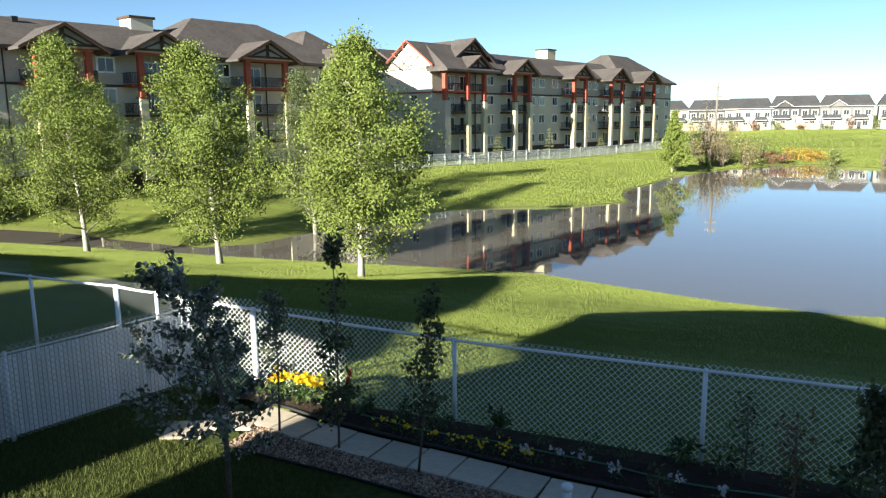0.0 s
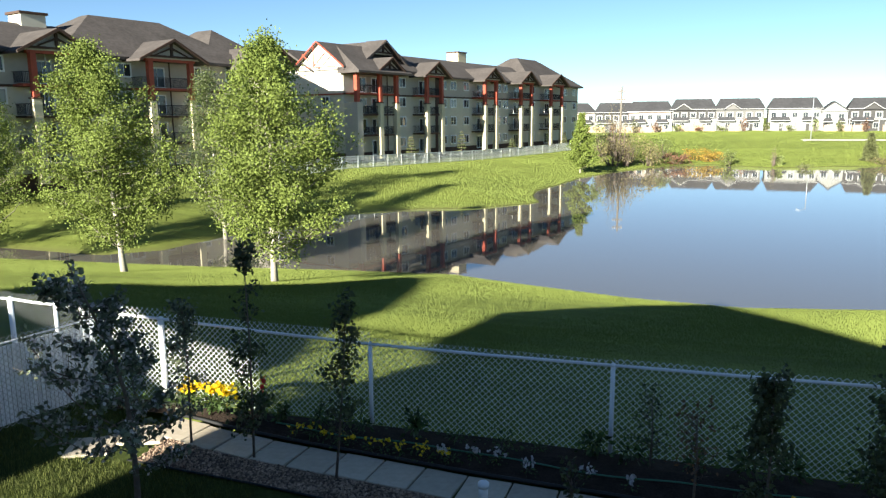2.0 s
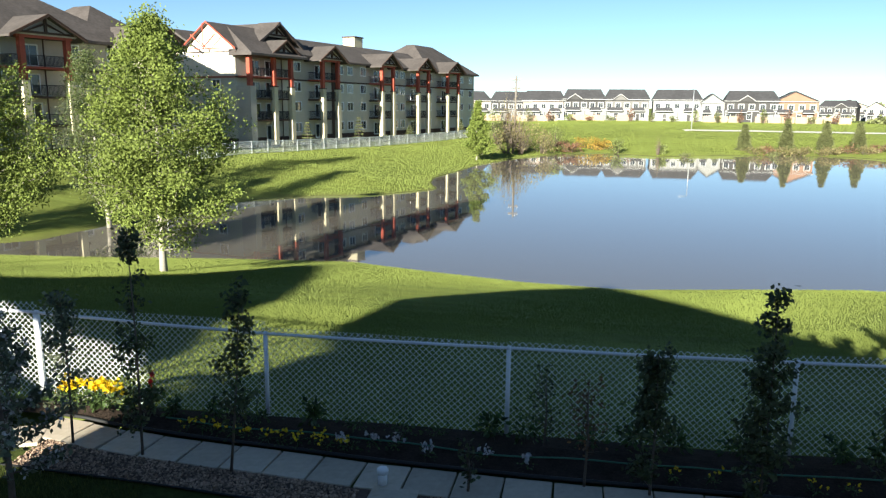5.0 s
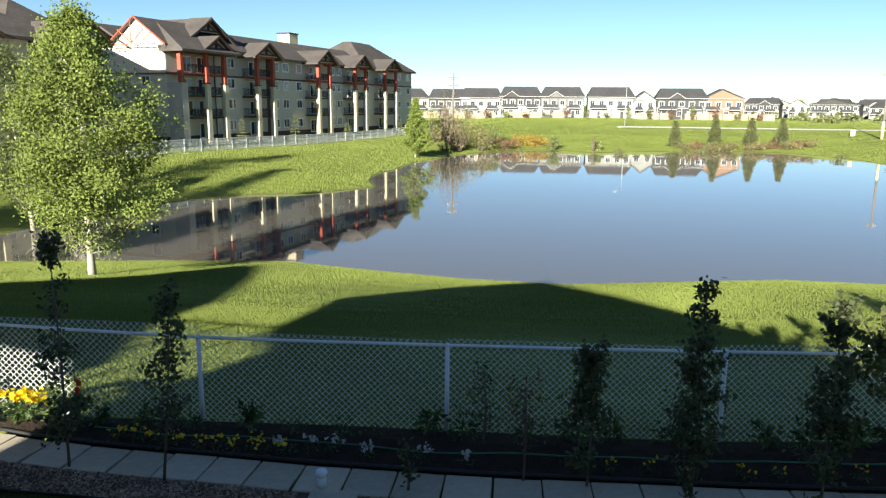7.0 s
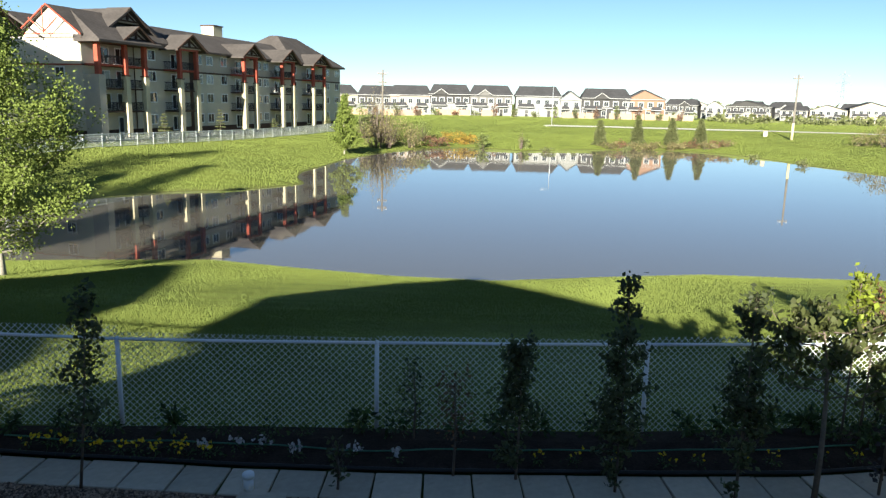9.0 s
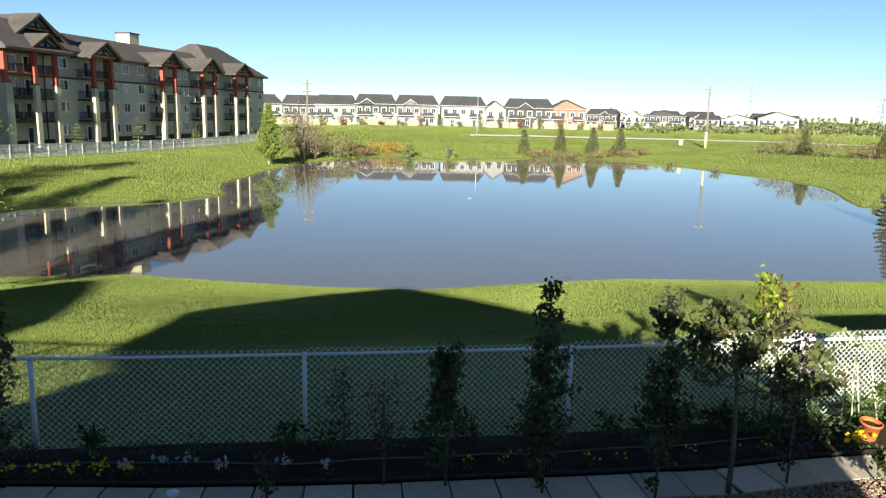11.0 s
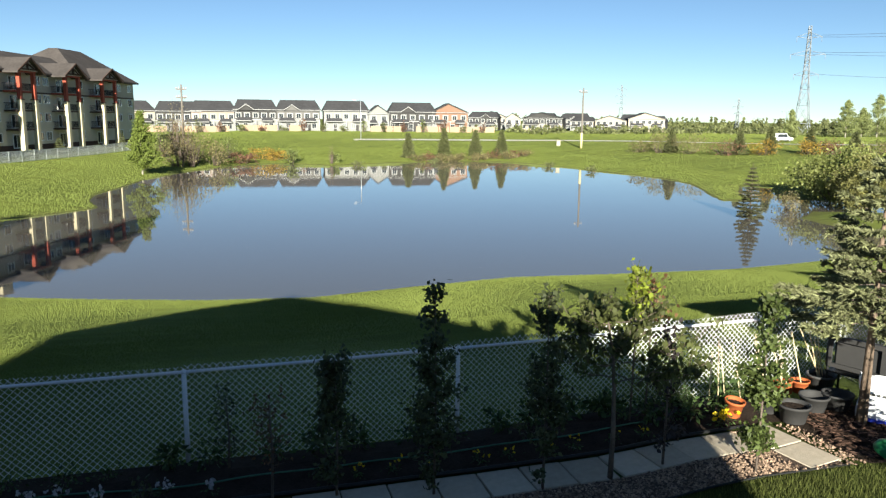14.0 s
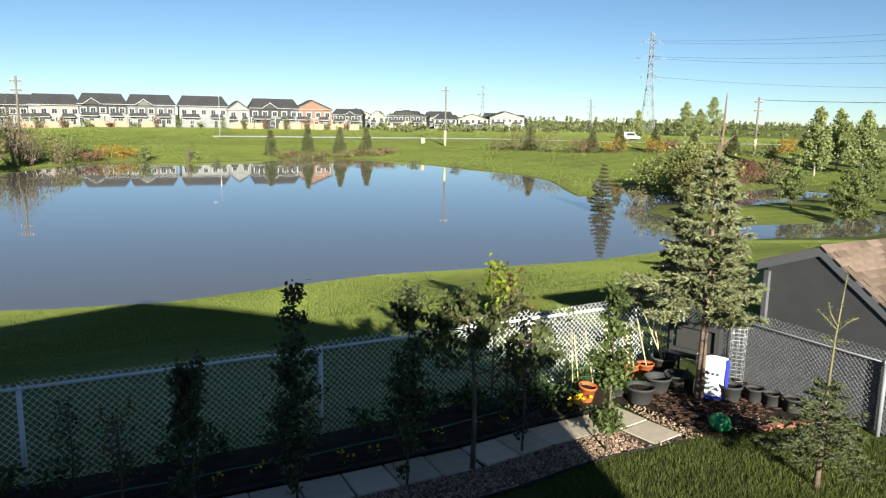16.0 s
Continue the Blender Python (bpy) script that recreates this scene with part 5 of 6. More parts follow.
for i, (x, y, w, h) in enumerate(((-20.1, 235.3, 14.2, 9.4), (-34.2, 237.7, 14.2, 9.7), (127.4, 321.5, 14.2, 8.5), (140.4, 315.6, 7.1, 8.0), (153.4, 310.8, 18.9, 8.5), (169.9, 302.6, 10.6, 6.6), (181.7, 296.7, 14.2, 7.3), (194.7, 287.2, 16.5, 8.7), (115.6, 332.1, 10.6, 8.3), (141.6, 343.9, 14.2, 9.4), (165.2, 338.0, 14.2, 8.7), (177.0, 326.2, 11.8, 8.3), (203.0, 310.8, 13.0, 8.3), (188.8, 343.9, 14.2, 9.0), (218.3, 317.9, 11.8, 7.8))):
    row_house(x, y, w, h, r.choice((PALEWALL, TANWALL, GREY_AND_SHADE)) if i != 7 else TANWALL, r.choice((PALEWALL, TANWALL, GREY_AND_SHADE)) if i != 7 else TANWALL, 20 + i, turn=-math.degrees(math.atan2(x, y)) + r.uniform(-15, 15), gable=r.choice((None, "side", 0.1)), label="distant pale house with dark roof")
cf = thing("cedar_fence", "orange cedar board fence before the houses", "fence")
for i, (x, y) in enumerate([(q, 225.3 - 0.00136 * q * q - 0.03 * q) for q in np.arange(-23.6, 87, 3.54)]):
    if i in (4, 9, 13, 15, 16, 17, 18, 19, 20, 24):
        continue
    z = float(ground_height(x, y))
    part("fence_panel", boxes((x, y, z - 0.3, x + 3.42, y + 0.05, z + 1.75), (x, y - 0.02, z + 1.75, x + 3.42, y + 0.07, z + 1.82)), CEDAR, cf)

# ---- road, lamps, poles ----
ROAD = material("pale_road", (0.62, 0.59, 0.53), rough=0.9, spread=0.08, scale=0.5)
rx = np.array([-42.1, 0, 31.7, 51.3, 68.3, 85.1, 102.4, 112.9, 123, 134.1, 147.8, 190, 260, 400], float)
ry = np.array([166.8, 166.7, 169.7, 170.5, 166.1, 160.1, 147.5, 131.9, 115.6, 104.7, 97.8, 92, 95, 110], float)
xs = np.linspace(-40, 400, 150)
ys = np.interp(xs, rx, ry)
V = []
for x, y in zip(xs, ys):
    for o in (0, 4.2):
        V.append((x, y + o, float(ground_height(x, y + o)) + (0.12 if x > 34 else -0.35)))  # the west end lies in a cutting
tagged(raw("road", V, [(2 * i, 2 * i + 2, 2 * i + 3, 2 * i + 1) for i in range(149)], ROAD), "pale narrow road beyond the pond", "road", kind="structure")
LAMPGREY = material("galvanised_steel", (0.55, 0.56, 0.57), rough=0.4, metal=0.6, spread=0.08)
POLEWOOD = material("weathered_pole", (0.17, 0.15, 0.13), rough=0.9, spread=0.2, scale=3.0)
YELLOW = material("yellow_guard", (0.60, 0.50, 0.28), rough=0.6, spread=0.05)


def street_lamp(x, y, top):
    z = float(ground_height(x, y))
    o = thing("street_lamp", "tall grey street lamp beside the road", "street lamp", "street lamps", m=Matrix.Translation((x, y, z)))
    h = top - z
    part("pole", tubes(([(0, 0, -0.2), (0, 0, h)], [0.13, 0.07], 10)), LAMPGREY, o)
    part("arm", tubes(([(0, 0, h - 0.1), (-0.8, -0.3, h + 0.1), (-1.6, -0.5, h + 0.1)], 0.045, 8)), LAMPGREY, o)
    part("lamp_head", boxes((-2.1, -0.7, h + 0.0, -1.4, -0.35, h + 0.16)), LAMPGREY, o)


def utility_pole(x, y, top, guard, arms=1, z=None):
    z = float(ground_height(x, y)) if z is None else z
    o = thing("utility_pole", "wooden utility pole with crossarm" + (" and yellow guard" if guard else ""), "utility pole", "utility poles", m=Matrix.Translation((x, y, z)))
    h = top - z
    p = part("pole", tubes(([(0, 0, -0.3), (0.05, 0, h)], [0.24, 0.16], 10)), POLEWOOD, o)
    if guard:
        part("guard", tubes(([(0, 0, 0.0), (0.01, 0, h * 0.26)], 0.27, 12)), YELLOW, o)
    for i in range(arms):
        a = part("crossarm", boxes((-1.0, -0.10, h - 1.0 - i * 1.6, 1.0, 0.10, h - 0.75 - i * 1.6)), POLEWOOD, o)
        for q in (-0.9, -0.45, 0.45, 0.9):
            part("insulator", tubes(([(q, 0, h - 0.75 - i * 1.6), (q, 0, h - 0.5 - i * 1.6)], 0.05, 8)), WHITE, a)
    return z + h


street_lamp(38.4, 175.8, 8.62)
street_lamp(136.5, 138.3, 6.7)
utility_pole(80.9, 139.1, 11.3, True)
utility_pole(-3.3, 143.7, 10.3, False, 2)
utility_pole(117.7, 85.1, 9.2, True, 2)


def pylon(x, y, top, s, z=-6):
    """A lattice transmission tower with three arms."""
    o = thing("transmission_tower", "steel lattice transmission tower", "transmission tower", "transmission towers", m=Matrix.LocRotScale((x, y, z), Euler((0, 0, -0.6)), None))
    h = top - z
    rows = []
    lv = [(0.0, 0.072), (0.16, 0.058), (0.32, 0.043), (0.46, 0.031), (0.586, 0.022), (0.68, 0.019), (0.76, 0.017), (0.84, 0.015), (0.91, 0.013), (1.0, 0.011)]
    for (k0, w0), (k1, w1) in zip(lv, lv[1:]):
        c0 = [(sx * w0 * h, sy * w0 * h, k0 * h) for sx, sy in ((-1, -1), (1, -1), (1, 1), (-1, 1))]
        c1 = [(sx * w1 * h, sy * w1 * h, k1 * h) for sx, sy in ((-1, -1), (1, -1), (1, 1), (-1, 1))]
        for i in range(4):
            j = (i + 1) % 4
            rows += [([c0[i], c1[i]], s, 4), ([c0[i], c1[j]], s * 0.6, 4), ([c0[j], c1[i]], s * 0.6, 4), ([c1[i], c1[j]], s * 0.6, 4)]
    part("lattice", tubes(*rows), PYLONSTEEL, o)
    ends = []
    for k, w in ((0.586, 0.10), (0.76, 0.14), (0.91, 0.10)):
        rows = []
        for sx in (-1, 1):
            tip = (sx * w * h, 0, k * h)
            rows += [([(sx * 0.02 * h, 0, k * h - 0.012 * h), tip], s * 0.8, 4), ([(sx * 0.02 * h, 0, k * h + 0.03 * h), tip], s * 0.7, 4)]
            ends.append(tip)
        a = part("arm", tubes(*rows), PYLONSTEEL, o)
        for sx in (-1, 1):
            part("insulator", tubes(([(sx * w * h, 0, k * h), (sx * w * h, 0, k * h - 0.045 * h)], s * 0.7, 5)), PYLONSTEEL, a)
    return o


PYLONSTEEL = material("dull_tower_steel", (0.27, 0.29, 0.31), rough=0.6, spread=0.08)
pylon(309, 314, 54.5, 0.17)
pylon(640, 1040, 60, 0.30, -10)
pylon(470, 560, 26, 0.22, -8)
CABLE = material("power_cable", (0.05, 0.05, 0.055), rough=0.6)
for za, zb, off in ((49.3, 52.6, -5.0), (49.3, 50.0, 5.0), (40.6, 41.6, -7.5), (40.6, 38.6, 7.5), (30.2, 26.0, 5.0)):
    a, b = Vector((309 + off * 0.8, 314 + off * 0.5, za)), Vector((414 + off * 0.8, 168 + off * 0.5, zb + 0.36 * (zb - za)))
    pts = [a.lerp(b, k) - Vector((0, 0, 3.0 * 4 * k * (1 - k))) for k in np.linspace(0, 1, 14)]
    tagged(part("power_line", tubes((pts, 0.06, 4)), CABLE), "thin dark power line leaving the tower", "power line", "power lines")
for off in (-0.9, 0.9):
    a, b = Vector((117.7 + off, 85.1, 8.7)), Vector((150, 20 + off, 10.5))
    pts = [a.lerp(b, k) - Vector((0, 0, 1.2 * 4 * k * (1 - k))) for k in np.linspace(0, 1, 10)]
    tagged(part("overhead_cable", tubes((pts, 0.03, 4)), CABLE), "thin overhead cable running from the pole", "cable", "overhead cables")
bx = (79.8, 148.1)
z = float(ground_height(*bx))
ub = thing("utility_box", "pale green utility box on the grass", "utility box", m=pose(bx[0], bx[1], z, 0, 0, -25))
part("cabinet", boxes((-0.45, -0.45, -0.1, 0.45, 0.45, 1.2)), material("pale_green_box", (0.30, 0.30, 0.22), rough=0.6, spread=0.06), ub, bevel=0.03)
part("lid", boxes((-0.49, -0.49, 1.2, 0.49, 0.49, 1.32)), TANWALL, ub, bevel=0.02)
part("door_panel", boxes((-0.36, -0.48, 0.1, 0.36, -0.452, 1.05)), TANWALL, ub)


def car(x, y, turn, paint, label, van=False):
    z = float(ground_height(x, y)) + 0.12
    o = thing("van" if van else "car", label, "van" if van else "car", m=pose(x, y, z, 0, 0, turn))
    bm = bmesh.new()
    top = [(-2.2, 0.35), (2.2, 0.35), (2.25, 0.85), (1.2, 1.0), (0.6, 1.5 + 0.4 * van), (-1.3 - 0.7 * van, 1.5 + 0.4 * van), (-2.2, 1.0)]
    prism(bm, top, -0.85, 0.85)
    b = part("body", bm, paint, o, bevel=0.06)
    bm = bmesh.new()
    prism(bm, [(-1.8, 1.0), (1.0, 1.02), (0.55, 1.42 + 0.3 * van), (-1.25, 1.42 + 0.3 * van)], -0.87, 0.87)
    part("side_windows", bm, GLASS, b)
    for sx in (-1.35, 1.35):
        for sy in (-0.8, 0.8):
            w = part("wheel", lathe([(0.33, -0.1), (0.34, 0), (0.33, 0.1)], 16), EDGE, o, m=pose(sx, sy, 0.33, 90, 0, 0))
            part("rim", lathe([(0.19, -0.11), (0.19, 0.11)], 12), LAMPGREY, w)


car(129.8, 131.9, -15, WHITE, "white van parked beside the road", True)

# ---- planting round the pond ----
poplar("poplar_tree", "small bright green poplar on the lawn by the water", -8.1, 103.0, 8.8, (0.9, 2.2, 2.5, 2.3, 1.9, 1.4, 0.9, 0.4, 0.1), 71, 0.8, leaf=(0.18, 0.32), limbs=30, first=0.06)
rb = random.Random(4)
for i, (x, y, w, h, m, lab) in enumerate(((-3.7, 117.2, 5.78, 4.41, OLIVE, "brown-green scrub willow at the shore"), (-1.3, 124, 6.46, 5.38, OLIVE, "tall bare scrub at the pond's end"), (2, 123.5, 5.45, 3.92, OLIVE, "olive scrub at the shore"), (4.6, 135.1, 6.23, 3.85, WOODS, "rounded green shrub above the shore"), (-6.4, 128.8, 4.25, 6.17, WOODS, "tall thin green shrub beside the lawn"), (7.2, 129.3, 4.57, 2.17, REDBUSH, "reddish dogwood shrub by the water"), (10.9, 135.6, 5.87, 2, GOLD, "golden yellow shrub by the water"), (13.8, 134.8, 3.97, 1.75, GOLD, "low orange shrub by the water"), (15.9, 129.3, 3.66, 2.52, WOODS, "small round green shrub at the shore"), (23.4, 126.5, 1.77, 1.77, WOODS, "small green shrub beside a sapling"), (-5.4, 138.1, 5.4, 3.24, OLIVE, "scrub beneath the utility pole"))):
    bush("shrub", lab, x, y, w, h, m, 80 + i, n=900)
for i, (x, y, w, h) in enumerate(((-3.2, 125.9, 3.43, 9.66), (-1.7, 119.5, 3.19, 7.01), (-4.7, 133.4, 2.81, 9.28))):
    bush("tall_scrub", "thin half-leafless tall scrub tree", x, y, w, h, OLIVE, 95 + 300 * i, n=420, leaf=(0.14, 0.24))
bush("young_sapling", "thin staked sapling near the water", 22.4, 125.1, 1.1, 3.75, OLIVE, 96, n=60, leaf=(0.1, 0.2))
for i, (x, y, h) in enumerate(((40.2, 137, 5.26), (48.7, 139.5, 6.27), (55.2, 138, 5.87), (60.9, 137.3, 5.56))):
    spruce("spruce_tree", "young spruce on the planted mound", x, y, h, 1.25, 100 + i, DARKSPRUCE, needle=0.42, count=12, tiers=14, first=0.08, group="spruces on the mound")
for i in range(11):
    x = 40.9 + i * 2.38
    bush("shrub", "low brown shrub on the planted mound", x, 132.9 + (x - 40.9) * 0.000 + rb.uniform(-1, 1), 3.6, 1.45, rb.choice((OLIVE, REDBUSH, OLIVE)), 110 + i, n=420)
for i, (x, y, w, h, m) in enumerate(((86.3, 117.4, 6.64, 3.76, OLIVE), (88.9, 110.9, 7.61, 3.26, OLIVE), (91, 103.3, 6.38, 2.98, REDBUSH), (95.1, 98.2, 6.35, 2.54, GOLD), (100.5, 93.5, 6.33, 2.32, GOLD), (85.1, 121.8, 5.59, 2.24, OLIVE), (103.5, 91.5, 5.23, 2.51, REDBUSH), (109.7, 87.8, 6.21, 2.48, OLIVE), (115.9, 81.9, 7.15, 2.66, WOODS), (121.8, 82.9, 5.11, 2.25, GOLD), (95, 68, 5, 2, REDBUSH), (99.3, 66.2, 4.01, 2.4, OLIVE))):
    bush("shrub", "scrubby shrub on the far bank", x, y, w, h, m, 130 + i, n=800)
for i, (x, y, h) in enumerate(((87.8, 115.4, 5.06), (92.8, 101.8, 4.68), (97.1, 99.1, 5.3), (102.7, 95.6, 4.66), (108.6, 91.6, 3.77), (112.7, 85.8, 4.32))):
    spruce("spruce_tree", "young dark spruce on the far bank", x, y, h, 1.2, 150 + i, DARKSPRUCE, needle=0.42, count=11, tiers=13, first=0.08, group="spruces on the far bank")
# low plants standing in the flooded margin
for i, (x, y) in enumerate(((26.4, 121.5), (43, 128), (60, 112), (62, 100.5), (86, 78))):
    bush("flooded_shrub", "low dark shrub standing in shallow water", x, y, 2.0, 0.95, DARKSPRUCE, 160 + i, n=220, z=WATER - 0.05)
spruce("spruce_tree", "lone spruce standing in the flooded margin", 46.8, 44.7, 5.3, 1.2, 170, leaf_material("brownish_spruce_needles", (0.085, 0.085, 0.040), 0.3, 0.1, 0.75), needle=0.17, count=24, tiers=13, first=0.10)
bush("shrub", "golden brown shrub at the waterside", 54.2, 48.2, 3.4, 1.7, OLIVE, 171, n=1100, leaf=(0.08, 0.18), z=WATER + 0.02)
bush("willow_shrub", "large round green willow at the inlet", 66.0, 53.5, 9.0, 5.6, leaf_material("willow_leaf", (0.23, 0.25, 0.075), 0.3), 172, n=11000, leaf=(0.18, 0.36), z=WATER)
bush("willow_shrub", "leafy olive willow behind the spruce", 62.0, 46.5, 6.5, 5.0, leaf_material("olive_willow_leaf", (0.22, 0.21, 0.07), 0.3), 173, n=7000, leaf=(0.16, 0.32), z=WATER)
MEADOW = leaf_material("meadow_poplar_leaf", (0.28, 0.31, 0.12), 0.22)
for i, (x, y, h, s) in enumerate(((103.1, 62.3, 10.2, 1.0), (109.9, 59.1, 9.6, 1.0), (118, 58, 9.8, 1.1), (114, 66, 9.6, 1.0), (127, 57, 10, 1.0), (176, 158, 10.5, 1.3), (190, 160, 12.5, 1.4), (183, 159, 8.5, 1.1), (135, 135, 7.5, 0.6))):
    poplar("poplar_tree", "green poplar beyond the flooded meadow", x, y, h, [w * s for w in (1.4, 2.4, 2.6, 2.5, 2.2, 1.8, 1.3, 0.7, 0.15)], 180 + i, 0.7, leaf=(0.22, 0.42), limbs=26, first=0.08, group="poplars beyond the meadow", mat=MEADOW)
for i, (x, y, h) in enumerate(((61.4, 29.1, 4.4), (64.5, 37.5, 4.0), (66.5, 33.0, 4.6), (74, 36, 4.6), (71, 29, 4.6), (82, 40, 5.0), (80, 31, 4.6))):
    poplar("sapling_tree", "young leafy tree standing in flooded ground", x, y, h, (1.0, 1.5, 1.7, 1.7, 1.5, 1.2, 0.8, 0.3), 200 + i, 0.7, leaf=(0.10, 0.2), limbs=22, first=0.15, group="trees in the flooded ground", mat=WOODS, bark=GREYBARK)
bush("dogwood_shrub", "dense red-brown dogwood thicket beyond the flood", 86.0, 61.0, 5.4, 2.9, REDBUSH, 175, n=2600, leaf=(0.14, 0.26))
bush("shrub", "golden orange shrub beside the utility pole", 128.5, 86.0, 6.0, 2.4, GOLD, 176, n=1200)
bush("dark_shrub", "dark spreading juniper by the flooded meadow", 90.5, 59.5, 5.0, 2.0, DARKSPRUCE, 177, n=1500)
# far woods along the horizon
rr = np.random.default_rng(77)
c = []
for i in range(420):
    x = rr.uniform(210, 1000)
    y = 560 + 0.35 * (x - 300) + rr.normal() * 25 - 0.0002 * x * x
    h = rr.uniform(5, 11)
    k = rr.uniform(0, 1, (26, 1))
    base = float(ground_height(x, y))
    c.append(np.concatenate([np.array([[x, y]]) + rr.normal(size=(26, 2)) * 2.2 * (1.15 - k), base + k * h], 1))
woods = leaves("far_woods", np.concatenate(c), (1.6, 3.2), DARKSPRUCE, None, 78)
tagged(woods, "dark spruce woods along the horizon", "woods", kind="stuff")
c = []
for i in range(150):
    x = rr.uniform(95, 260)
    y = 215 + rr.normal() * 14 - 0.1 * (x - 95)
    h = rr.uniform(1.0, 2.6)
    k = rr.uniform(0, 1, (30, 1))
    c.append(np.concatenate([np.array([[x, y]]) + rr.normal(size=(30, 2)) * 1.5 * (1.2 - k), float(ground_height(x, y)) + k * h], 1))
tagged(leaves("hedgerow", np.concatenate(c), (0.6, 1.3), DARKSPRUCE, None, 79), "green hedgerow and young trees before far houses", "hedgerow", kind="stuff")
for i, x in enumerate(np.arange(-7, 87, 6.1)):
    y = 221.8 - 0.00136 * x * x - 0.03 * x
    bush("shrub", "small garden shrub along the cedar fence", x, y, rb.uniform(1.8, 2.8), rb.uniform(1.6, 4.2), rb.choice((WOODS, DARKSPRUCE, REDBUSH)), 220 + i, n=200, leaf=(0.25, 0.5), group="shrubs along the fence")
for i, s in enumerate((79.5, 84, 88, 97, 105, 113, 125, 134)):
    ox, oy = foot(63.5)
    spruce("spruce_tree", "small spruce planted before the apartments", ox + UX * s, oy + UY * s, rb.uniform(2.8, 5.0), 1.0, 240 + i, DARKSPRUCE, needle=0.22, count=6, tiers=9, first=0.06, group="spruces by the apartments") if i % 2 else bush("shrub", "dark clipped shrub before the apartments", ox + UX * s, oy + UY * s, 1.8, 1.2, DARKSPRUCE, 240 + i, n=260, group="shrubs by the apartments")


# ---- the neighbour's shed ----
SHEDWALL = material("charcoal_siding", (0.075, 0.073, 0.075), rough=0.8, spread=0.12, scale=3.0)
SHEDROOF = material("tan_shingle", (0.175, 0.125, 0.095), rough=0.95, spread=0.22, scale=6.0, per="object", bump=0.4, bump_scale=60.0, spec=0.1)
sh = thing("garden_shed", "charcoal garden shed with tan shingle roof", "shed")
bm = bmesh.new()
prism(bm, [(-3.75, -0.1), (-3.75, 1.12), (-2.06, 2.22), (-1.12, 1.86), (-1.12, -0.1)], 0, 3.2)
part("wall", bm, SHEDWALL, sh, m=Matrix(((0, 1, 0, 11.06), (1, 0, 0, 0), (0, 0, 1, 0), (0, 0, 0, 1))))
for y0, z0, y1, z1, nm in ((-2.06, 2.38, -4.05, 1.06, "front"), (-2.06, 2.38, -0.92, 1.95, "rear")):
    d = Vector((0, y1 - y0, z1 - z0))
    bm = bmesh.new()
    vs = [(11.045, y0, z0), (14.8, y0, z0), (14.8, y1, z1), (11.045, y1, z1)]
    a = [bm.verts.new(v) for v in vs]
    b = [bm.verts.new((v[0], v[1], v[2] - 0.10)) for v in vs]
    bm.faces.new(a)
    bm.faces.new(b[::-1])
    for i in range(4):
        bm.faces.new((a[i], b[i], b[(i + 1) % 4], a[(i + 1) % 4]))
    roof = part("roof_slope", done(bm), SHEDROOF, sh)
    bm = bmesh.new()
    prism(bm, [(y0, z0 - 0.02), (y1, z1 - 0.02), (y1, z1 - 0.17), (y0, z0 - 0.17)], 0, 0.04)
    part("barge_board", bm, material("grey_trim_" + nm, (0.14, 0.14, 0.148), rough=0.7, spread=0.06), roof, m=Matrix(((0, 1, 0, 11.028), (1, 0, 0, 0), (0, 0, 1, 0), (0, 0, 0, 1))))
    if nm == "front":
        tab = bpy.data.meshes.new("shingle")
        q = boxes((-0.148, -0.085, 0, 0.148, 0.085, 0.012))
        q.to_mesh(tab)
        q.free()
        tab.materials.append(SHEDROOF)
        ang = math.atan2(d.z, -d.y)
        L = d.length
        for j in range(14):
            for i in range(12):
                k = (j + 0.5) * 0.16
                p = Vector((11.16 + i * 0.30 + 0.15 * (j % 2), y0, z0 + 0.004)) + d.normalized() * k
                if k < L - 0.05 and p.x < 14.7:
                    o = new("shingle", tab)
                    o.parent = roof
                    o.matrix_basis = Matrix.Translation(p) @ Matrix.Rotation(-ang + math.radians(2), 4, "X")
part("corner_trim", boxes((10.99, -3.80, 0, 11.055, -3.70, 1.08)), WHITE, sh)
part("corner_trim", boxes((10.99, -1.19, 0, 11.055, -1.10, 1.80)), material("grey_corner", (0.12, 0.12, 0.125), rough=0.7), sh)

# ---- pots and clutter in the corner ----
TERRA = material("terracotta", (0.45, 0.115, 0.035), rough=0.75, spread=0.12, scale=8.0)
BLACKPOT = material("black_plastic_pot", (0.045, 0.043, 0.042), rough=0.75, spread=0.12, scale=8.0)
GREYPOT = material("grey_plastic_pot", (0.07, 0.068, 0.066), rough=0.6, spread=0.12, scale=8.0)
BAMBOO = material("bamboo_cane", (0.62, 0.50, 0.30), rough=0.7, spread=0.15, scale=10.0)


def pot(name, label, x, y, r, h, mat, filled=True, tilt=0.0, turn=0.0, group="plant pots", z=0.05):
    o = thing(name, label, "plant pot", group, m=pose(x, y, z, tilt, 0, turn))
    body = part("body", lathe([(r * 0.72, 0), (r * 0.76, 0.01), (r * 0.95, h * 0.86), (r * 1.04, h * 0.86), (r * 1.06, h), (r * 0.96, h), (r * 0.90, h * 0.84), (r * 0.84, h * 0.55)], 22), mat, o)
    part("potting_soil", lathe([(r * 0.6, h * 0.5), (r * 0.88, h * (0.80 if filled else 0.5))], 18), SOIL, o)
    return o


def cane(x, y, z0, x1, y1, z1, r=0.007):
    return tagged(part("bamboo_cane", tubes(([(x, y, z0), ((x + x1) / 2, (y + y1) / 2, (z0 + z1) / 2), (x1, y1, z1)], r, 7)), BAMBOO), "pale bamboo cane standing in the bed", "cane", "bamboo canes")


